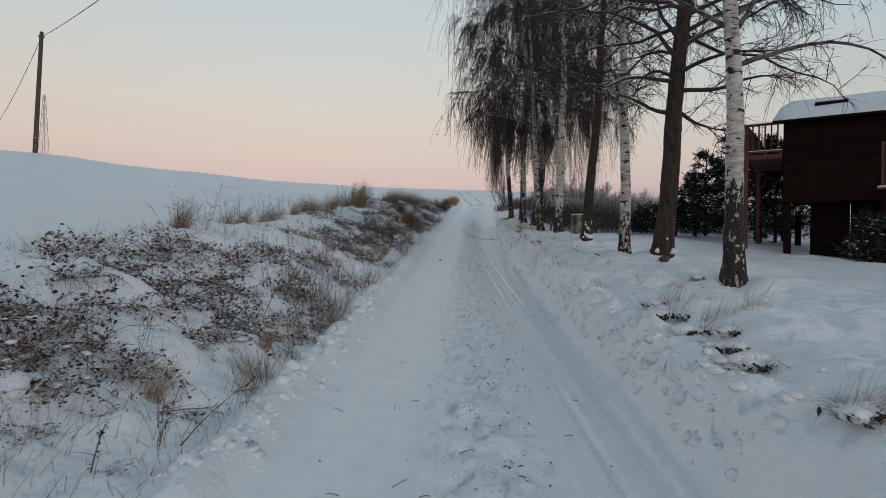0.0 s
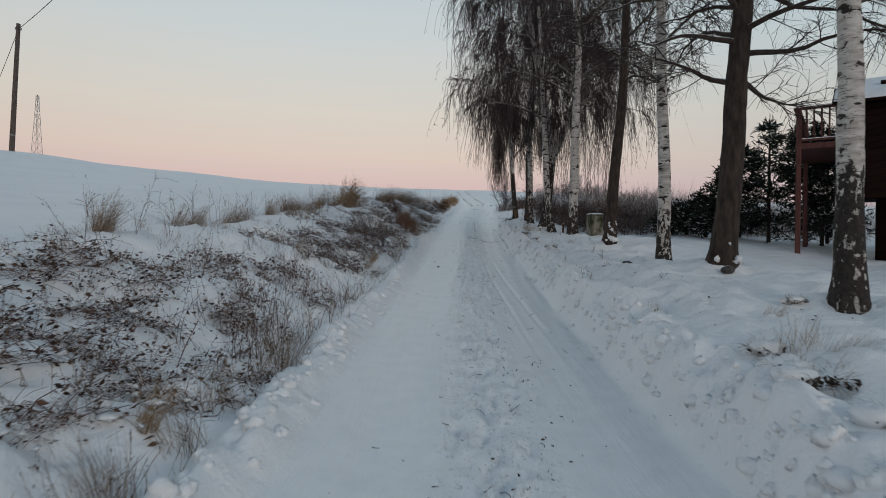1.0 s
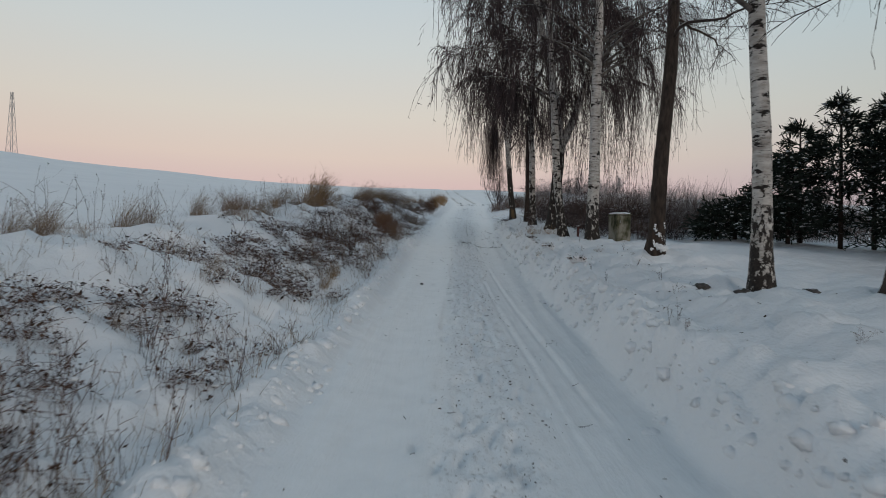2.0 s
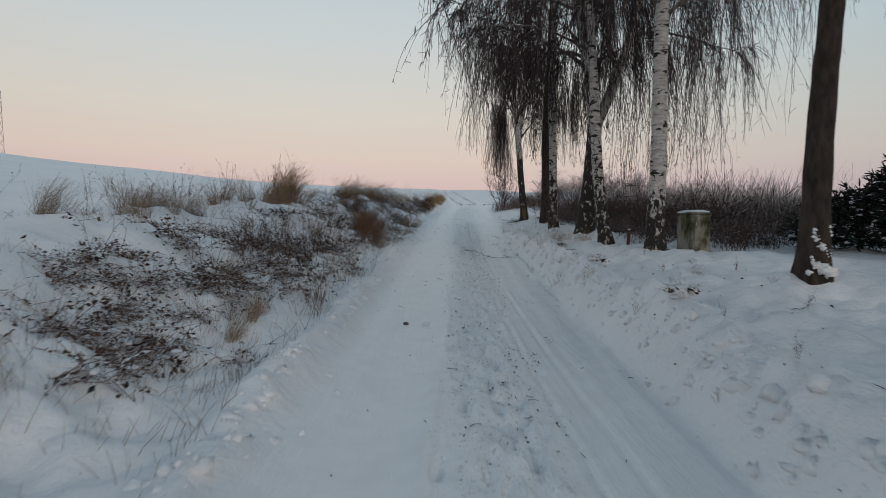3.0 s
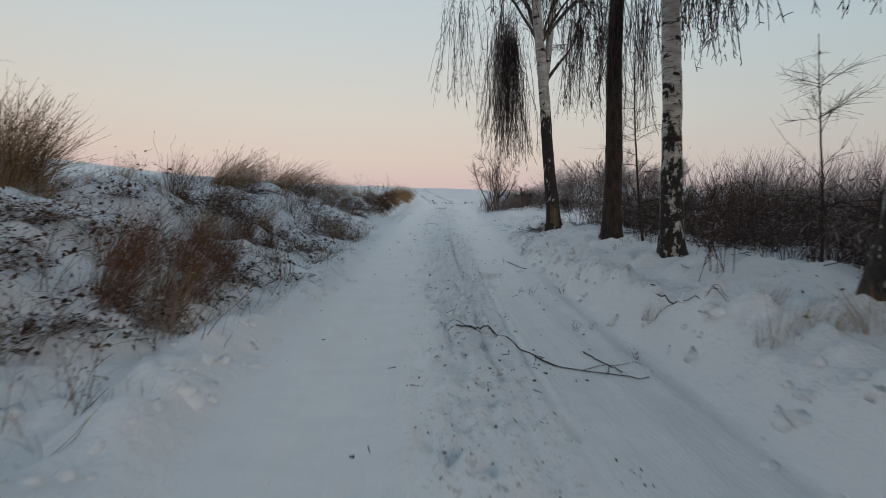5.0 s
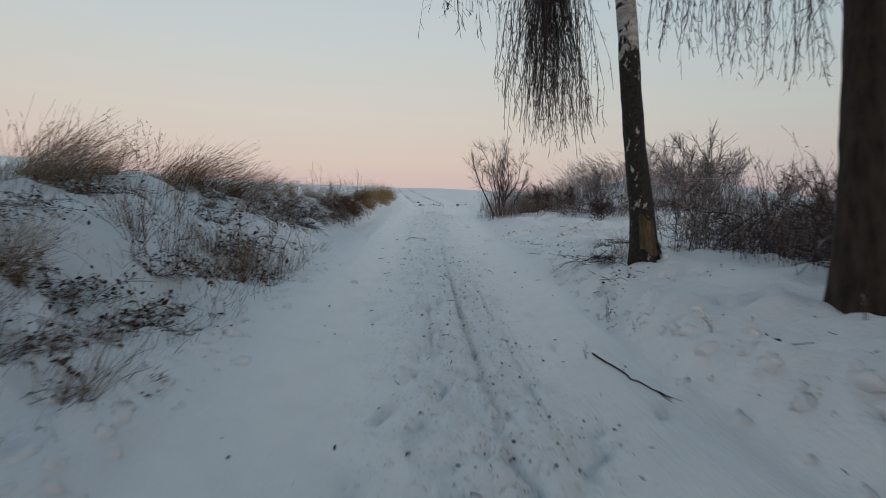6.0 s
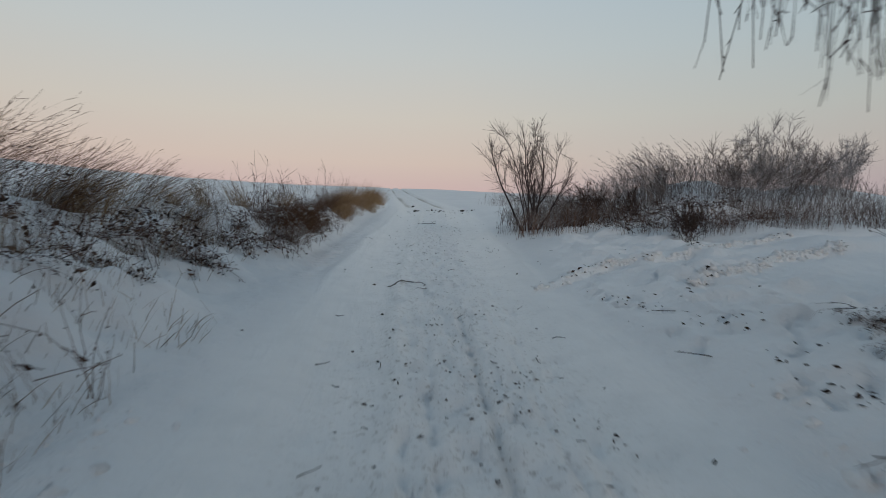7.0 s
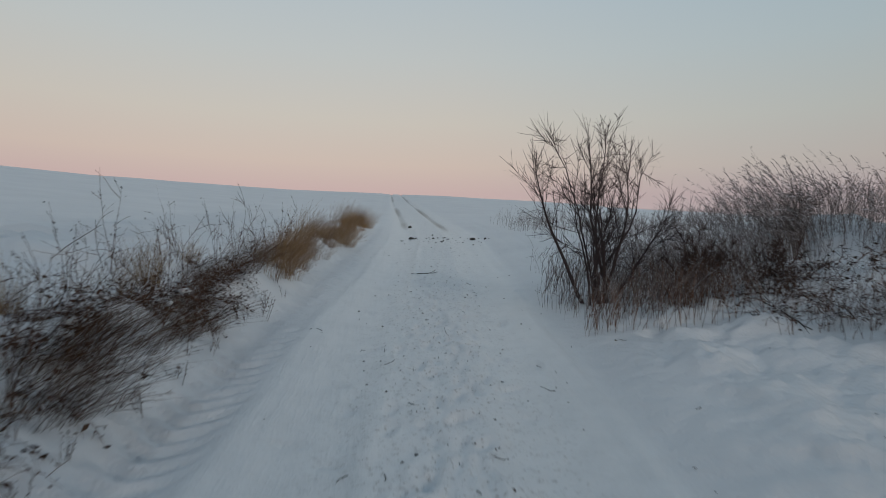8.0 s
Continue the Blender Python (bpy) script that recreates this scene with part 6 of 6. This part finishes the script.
def tussock(x, y, size, seed):
    """A snow-laden grass tussock: bent pale blades, a pillow of snow on top and dark leaves that stand in for the shade
    in the hollow beneath.
    """
    rng = np.random.default_rng(seed)
    ob = thing("grass_tussock", pose(x, y, height(x, y)), "bent brown grass tussock under a pillow of snow", "grass tussock", "tussocks on the verge")
    n = 130
    a = rng.uniform(0, 6.28, n)
    rr = np.sqrt(rng.random(n)) * 0.14 * size
    blade = grow(rng, np.stack([np.cos(a) * rr, np.sin(a) * rr, np.full(n, -0.03)], -1), np.stack([np.cos(a) * 0.35 - 0.2, np.sin(a) * 0.35 - 0.2, np.ones(n)], -1),
                 rng.uniform(0.10, 0.25, n) * size, 6, 7.0, 0.5)
    tagged(part("blade_mass", mesh_from("blade_mass", *ribbons(rng, blade, taper(n, 6, 0.0022, 0.001)), GRASS_DULL), ob), kind="stuff")
    k = 46
    # dark leaves added on the near side as the hollow's shade
    hollow = np.stack([rng.normal(0.0, 0.12, k), rng.normal(-0.17, 0.04, k), rng.uniform(0.0, 0.06, k)], -1) * size
    tagged(part("leaf_mass", mesh_from("leaf_mass", *leaves(rng, hollow, 0.03 * size), SCRAP, False), ob, "dark leaves standing in for the shade in the hollow"), kind="stuff")
    k = 7
    top = np.stack([rng.normal(0.02, 0.09, k), rng.normal(0.04, 0.07, k), rng.uniform(-0.03, 0.06, k)], -1) * size
    tagged(part("loose_snow", mesh_from("loose_snow", *lumps(rng, top, rng.uniform(0.07, 0.13, k) * size, 0.62, 0.12, 12, 8), SNOW), ob, "pillows of snow"), kind="stuff")


for i, (x, y, size) in enumerate([(2.95, 7.95, 1.05), (2.88, 7.45, 1.25), (3.05, 8.5, 0.9), (2.9, 6.7, 1.0), (2.86, 5.95, 1.1), (3.1, 6.3, 0.8), (2.72, 5.1, 1.0), (2.67, 3.75, 1.1), (4.55, 10.5, 0.6), (3.1, 19.55, 0.9),
                                  (3.2, 23.1, 0.8), (3.35, 23.8, 0.6), (3.3, 26.0, 0.7), (2.95, 13.4, 0.5), (3.6, 28.0, 0.8)]):
    tussock(x, y, size, 670 + i)

# snow clods thrown up along both edges
n = 2000
ly = 4 + 38 * rb.random(n) ** 1.3
sd = np.where(rb.random(n) < 0.5, -1.95, 1.95)
lx = lane_x(ly) + sd + rb.normal(0, 0.12, n) * (1 + (rb.random(n) < 0.25))
sizes = rb.gamma(2.0, 0.017, n).clip(0.012, 0.09)
tagged(new("snow_clods", mesh_from("snow_clods", *lumps(rb, np.stack([lx, ly, surface(lx, ly) - sizes * 0.28], -1), sizes, 0.72, 0.22), SNOW)), "crumbled snow clods along the lane's edges", "snow clods", kind="stuff")

# ---- concrete cabinet ----
cz = height(5.7, 25.1) - 0.08
cab = thing("utility_cabinet", pose(5.56, 24.70, cz, 0, 0, 14), "mossy grey concrete cabinet with snow on top", "cabinet")
part("body", bevelled("body", (0, 0, 0), (0.46, 0.50, 0.86), CONCRETE, 0.025), cab)
part("door", bevelled("door", (0.05, -0.015, 0.08), (0.41, 0.004, 0.82), CONCRETE, 0.006), cab)
part("lid", bevelled("lid", (-0.012, -0.02, 0.86), (0.472, 0.515, 0.895), CONCRETE, 0.012), cab)
part("plinth", bevelled("plinth", (-0.02, -0.025, -0.1), (0.48, 0.52, 0.10), CONCRETE, 0.012), cab)
part("lock", bevelled("lock", (0.075, -0.024, 0.62), (0.10, -0.012, 0.70), STEEL, 0.003), cab, "small dark lock")
bmx, bmy = np.meshgrid(np.linspace(-0.005, 0.465, 14), np.linspace(-0.012, 0.508, 12))
bump = 0.895 + 0.05 * np.clip(8 * np.minimum.reduce([bmx + 0.005, 0.465 - bmx, bmy + 0.012, 0.508 - bmy]), 0, 1) ** 0.5 + 0.022 * vnoise(bmx * 9, bmy * 9, 3)
q = (np.arange(11)[:, None] * 14 + np.arange(13)[None]).ravel()
part("snow_cap", mesh_from("snow_cap", np.stack([bmx, bmy, bump], -1).reshape(-1, 3), np.stack([q, q + 1, q + 15, q + 14], -1), SNOW), cab, "thin white snow cap")

# ---- house on posts ----
HOUSE = pose(10.85, 18.8, 1.72, 0, 0, -35)
house = thing("house", HOUSE, "dark red-brown boarded cabin on posts with a snowy roof", "house")
L, D, Z0, Z1 = 8.0, 4.6, 1.85, 4.15
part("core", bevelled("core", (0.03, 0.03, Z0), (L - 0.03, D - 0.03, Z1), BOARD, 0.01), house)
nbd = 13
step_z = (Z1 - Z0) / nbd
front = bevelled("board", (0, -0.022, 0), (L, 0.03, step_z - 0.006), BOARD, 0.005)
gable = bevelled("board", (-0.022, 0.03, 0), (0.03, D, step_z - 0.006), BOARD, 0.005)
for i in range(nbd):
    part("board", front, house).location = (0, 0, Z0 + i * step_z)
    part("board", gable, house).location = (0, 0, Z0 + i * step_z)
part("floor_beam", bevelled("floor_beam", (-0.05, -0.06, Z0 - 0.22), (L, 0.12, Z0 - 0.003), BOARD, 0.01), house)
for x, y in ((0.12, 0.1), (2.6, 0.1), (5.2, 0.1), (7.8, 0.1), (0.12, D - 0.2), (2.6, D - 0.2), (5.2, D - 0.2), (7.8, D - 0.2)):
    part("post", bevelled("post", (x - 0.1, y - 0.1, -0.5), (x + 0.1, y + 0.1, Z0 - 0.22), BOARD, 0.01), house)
for x in (0.7, 1.78, 2.86, 3.94, 5.02, 6.1):
    part("underfloor_panel", bevelled("underfloor_panel", (x, 0.9, -0.4), (x + 1.06, 0.95, Z0 - 0.01), BOARD, 0.006), house)
# roof: two slopes with a thick snow sheet
for side in (0, 1):
    y0, y1 = (-0.35, D / 2) if side == 0 else (D + 0.35, D / 2)
    for nm, lift, thick, mat, edge in (("roof_slope", 0.0, 0.08, BOARD, 0.0), ("roof_snow", 0.083, 0.16, SNOW, 0.03)):
        nxs, nys = 30, 12
        us, vs = np.meshgrid(np.linspace(-0.3 + edge, L + 0.3 - edge, nxs), np.linspace(0, 1, nys))
        zz = Z1 - 0.02 + vs * 0.98 + lift
        yy = y0 + (y1 - y0) * vs
        soft = np.clip(np.minimum(np.minimum(us + 0.3 - edge, L + 0.3 - edge - us) * 4, vs * 6), 0, 1) ** 0.5 if nm == "roof_snow" else 1.0
        topz = zz + thick * soft + (0.03 * vnoise(us * 2, yy * 2, 5) if nm == "roof_snow" else 0)
        v = np.concatenate([np.stack([us, yy, topz], -1).reshape(-1, 3), np.stack([us, yy, zz], -1).reshape(-1, 3)])
        q = (np.arange(nys - 1)[:, None] * nxs + np.arange(nxs - 1)[None]).ravel()
        topf = np.stack([q, q + 1, q + nxs + 1, q + nxs], -1)
        rim = np.concatenate([np.arange(nxs), np.arange(1, nys) * nxs + nxs - 1, (nys - 1) * nxs + np.arange(nxs - 2, -1, -1), np.arange(nys - 2, 0, -1) * nxs])
        rim2 = np.roll(rim, -1)
        wallf = np.stack([rim, rim + nxs * nys, rim2 + nxs * nys, rim2], -1)
        part(nm, mesh_from(nm, v, np.concatenate([topf, topf[:, ::-1] + nxs * nys, wallf]), mat), house, "smooth white snow on the roof" if nm == "roof_snow" else "")
part("roof_hatch", bevelled("roof_hatch", (0, 0, 0), (0.9, 0.32, 0.10), BOARD, 0.01, pose(0.78, 0.72, Z1 + 0.60, 20.5, 0, 0)), house, "dark bare roof hatch")
part("gable_board", mesh_from("gable_board", *(lambda v: (np.concatenate([v, v + [0.05, 0, 0]]), [[0, 1, 2, 2], [5, 4, 3, 3], [0, 3, 4, 1], [1, 4, 5, 2]]))(np.array([(-0.03, 0.0, Z1), (-0.03, D, Z1), (-0.03, D / 2, Z1 + 0.94)])), BOARD, False), house)
win = part("window", bevelled("window", (2.5, -0.06, 2.0), (3.5, -0.024, 3.35), POST, 0.01), house)
part("pane", bevelled("pane", (2.58, -0.072, 2.08), (2.97, -0.061, 3.27), DARK_GLASS, 0.003), win)
part("pane", bevelled("pane", (3.03, -0.072, 2.08), (3.42, -0.061, 3.27), DARK_GLASS, 0.003), win)
part("sill", bevelled("sill", (2.4, -0.22, 1.93), (3.6, -0.024, 1.985), POST, 0.01), win)
part("sill_snow", bevelled("sill_snow", (2.41, -0.21, 1.987), (3.59, -0.03, 2.035), SNOW, 0.018), win, "strip of snow")

# balcony on the gable end
DX, FL, RAIL = 1.15, 3.22, 0.95
part("balcony_floor", bevelled("balcony_floor", (-DX, 0.0, FL - 0.16), (-0.025, 3.2, FL), POST, 0.01), house)
for x, y in ((-DX + 0.07, 0.07), (-DX + 0.07, 3.1)):
    part("balcony_post", bevelled("balcony_post", (x - 0.065, y - 0.065, -0.6), (x + 0.065, y + 0.065, FL + RAIL), POST, 0.01), house, "tall red-brown post")
part("handrail", bevelled("handrail", (-DX - 0.06, -0.03, FL + RAIL), (-0.025, 0.12, FL + RAIL + 0.05), POST, 0.01), house)
part("handrail", bevelled("handrail", (-DX - 0.06, 0.12, FL + RAIL), (-DX + 0.11, 3.2, FL + RAIL + 0.05), POST, 0.01), house)
part("rail_snow", bevelled("rail_snow", (-DX - 0.05, -0.02, FL + RAIL + 0.052), (-0.03, 0.11, FL + RAIL + 0.085), SNOW, 0.014), house, "strip of snow")
part("bottom_rail", bevelled("bottom_rail", (-DX + 0.14, 0.03, FL + 0.06), (-0.025, 0.08, FL + 0.12), POST, 0.006), house)
part("rail_snow", bevelled("rail_snow", (-DX + 0.14, 0.03, FL + 0.122), (-0.025, 0.08, FL + 0.145), SNOW, 0.008), house, "strip of snow")
part("bottom_rail", bevelled("bottom_rail", (-DX + 0.045, 0.14, FL + 0.06), (-DX + 0.095, 3.03, FL + 0.12), POST, 0.006), house)
bal = bevelled("baluster", (-0.022, -0.022, FL + 0.12), (0.022, 0.022, FL + RAIL), POST, 0.004)
for i in range(1, 6):
    part("baluster", bal, house).location = (-DX + 0.07 + i * 0.18, 0.055, 0)
for i in range(1, 17):
    part("baluster", bal, house).location = (-DX + 0.07, 0.07 + i * 0.18, 0)


# ---- conifers beside the house ----
def conifer(x, y, tall, wide, seed):
    rng = np.random.default_rng(seed)
    ob = thing("conifer", pose(x, y, height(x, y) - 0.05), "dense dark evergreen with dabs of snow by the house", "conifer", "evergreens by the house")
    part("trunk", mesh_from("trunk", *tubes(np.array([[(0, 0, -0.1), (0, 0, tall * 0.5), (0, 0, tall * 0.97)]]), [[0.07, 0.05, 0.01]], 7), BARK_DARK), ob)
    n = 80
    h = tall * rng.uniform(0.02, 0.98, n) ** 0.9
    a = rng.uniform(0, 6.28, n)
    reach = wide * (1 - (h / tall) ** 1.1) * rng.uniform(0.6, 1.15, n) + 0.12
    lines = grow(rng, np.stack([0 * h, 0 * h, h * 0.9], -1), np.stack([np.cos(a), np.sin(a), rng.uniform(0.25, 0.8, n)], -1), reach, 7, 0.15, 0.15)
    p, d, t = along(rng, lines, 8, 0.25, 1.0)
    sub = grow(rng, p, unit(d + rng.normal(0, 0.5, d.shape)), rng.uniform(0.15, 0.42, len(p)), 4, 0.5, 0.2)
    pl, pd, _ = along(rng, sub, 5, 0.05, 1.0)
    sprig = grow(rng, pl, unit(pd + rng.normal(0, 0.6, pd.shape)), rng.uniform(0.08, 0.22, len(pl)), 3, 0.6, 0.2)
    tagged(part("foliage", mesh_from("foliage", *merged(tubes(lines, taper(n, 7, 0.012, 0.005), 3), ribbons(rng, sub, taper(len(sub), 4, 0.016, 0.005)), ribbons(rng, sprig, np.tile([0.012, 0.019, 0.004], (len(sprig), 1)))), CONIFER, False), ob), kind="stuff")
    pick = rng.choice(len(sub), 110)
    tagged(part("loose_snow", mesh_from("loose_snow", *lumps(rng, sub[pick, 2] + [0, 0, 0.02], rng.uniform(0.015, 0.06, 110), 0.4, 0.3), SNOW), ob, "small white snow dabs"), kind="stuff")


for i, (x, y, tall, wide) in enumerate([(9.1, 24.8, 1.2, 0.8), (9.8, 24.8, 1.7, 1.0), (10.5, 24.5, 2.9, 1.3), (11.1, 24.9, 3.9, 1.5), (11.7, 24.0, 4.8, 1.7), (12.3, 22.8, 4.7, 1.5), (13.1, 23.2, 4.6, 1.6), (12.9, 24.3, 4.2, 1.6), (14.2, 24.6, 4.0, 1.5), (12.6, 17.3, 1.5, 0.7), (13.4, 17.0, 1.3, 0.7), (8.7, 25.2, 1.0, 0.6)]):
    conifer(x, y, tall, wide, 700 + i)

# ---- power line and far pylon ----
pole = thing("utility_pole", pose(-41.8, 60, height(-41.8, 60)), "weathered wooden power pole on the snowy hill", "utility pole")
ph = 23.2 - height(-41.8, 60)
part("shaft", mesh_from("shaft", *tubes([[(0, 0, -0.6), (0.25, 0, ph * 0.5), (0.5, 0, ph), (0.5, 0, ph + 0.01)]], [[0.24, 0.21, 0.18, 0.01]], 12), POLE_WOOD), pole)
part("footing_band", mesh_from("footing_band", *tubes([[(0.06, 0, 1.45), (0.065, 0, 1.55)]], [[0.25, 0.25]], 12), STEEL), pole, "pale metal band")
part("insulator", mesh_from("insulator", *lumps(np.random.default_rng(1), [(0.30, 0, ph - 0.45), (0.72, 0, ph - 0.5)], [0.13, 0.12], 1.2, 0.02), STEEL), pole)
TOP = np.array([-41.3, 60, 22.7])


def wire(name, a, b, sag, label):
    s = np.linspace(0, 1, 40)
    line = a + (b - a) * s[:, None]
    line[:, 2] -= 4 * sag * s * (1 - s)
    tagged(new(name, mesh_from(name, *tubes(line[None], np.full((1, 40), 0.028), 5), WIRE)), label, "wire")


far_top, near_top = np.array([-117.0, 140.0, 25.5]), np.array([38.6, -30.0, 9.5])
wire("power_line", TOP, near_top, 2.0, "sagging black power line from the pole")
wire("power_line", TOP, far_top, 6.0, "sagging black power line over the hill")
for end in (far_top, near_top):
    g = height(end[0], end[1])
    ob = thing("utility_pole", pose(end[0], end[1], g), "weathered wooden power pole carrying the line", "utility pole")
    part("shaft", mesh_from("shaft", *tubes([[(0, 0, -0.6), (0, 0, (end[2] - g) * 0.5), (0, 0, end[2] - g + 0.3), (0, 0, end[2] - g + 0.31)]], [[0.2, 0.17, 0.13, 0.01]], 10), POLE_WOOD), ob)

px, py = -170.5, 250.0
pg = height(px, py) - 1
pylon = thing("pylon", pose(px, py, pg), "far steel lattice pylon beyond the hill", "pylon")
tall = 64.7 - pg
def half(h):
    return 2.1 * (1 - h / tall) ** 1.1 + 0.35
levels = np.linspace(0, tall, 13)
for sx in (-1, 1):
    for sy in (-1, 1):
        part("leg", mesh_from("leg", *tubes([[(sx * half(h), sy * half(h), h) for h in levels]], np.full((1, 13), 0.09), 4), STEEL), pylon)
for a, b in zip(levels[:-1], levels[1:]):
    bars = []
    for sy in (-1, 1):
        bars += [[(-half(a), sy * half(a), a), (half(b), sy * half(b), b)], [(half(a), sy * half(a), a), (-half(b), sy * half(b), b)],
                 [(sy * half(a), -half(a), a), (sy * half(b), half(b), b)], [(sy * half(a), half(a), a), (sy * half(b), -half(b), b)]]
    part("bracing", mesh_from("bracing", *tubes(bars, np.full((8, 2), 0.035), 3), STEEL), pylon)
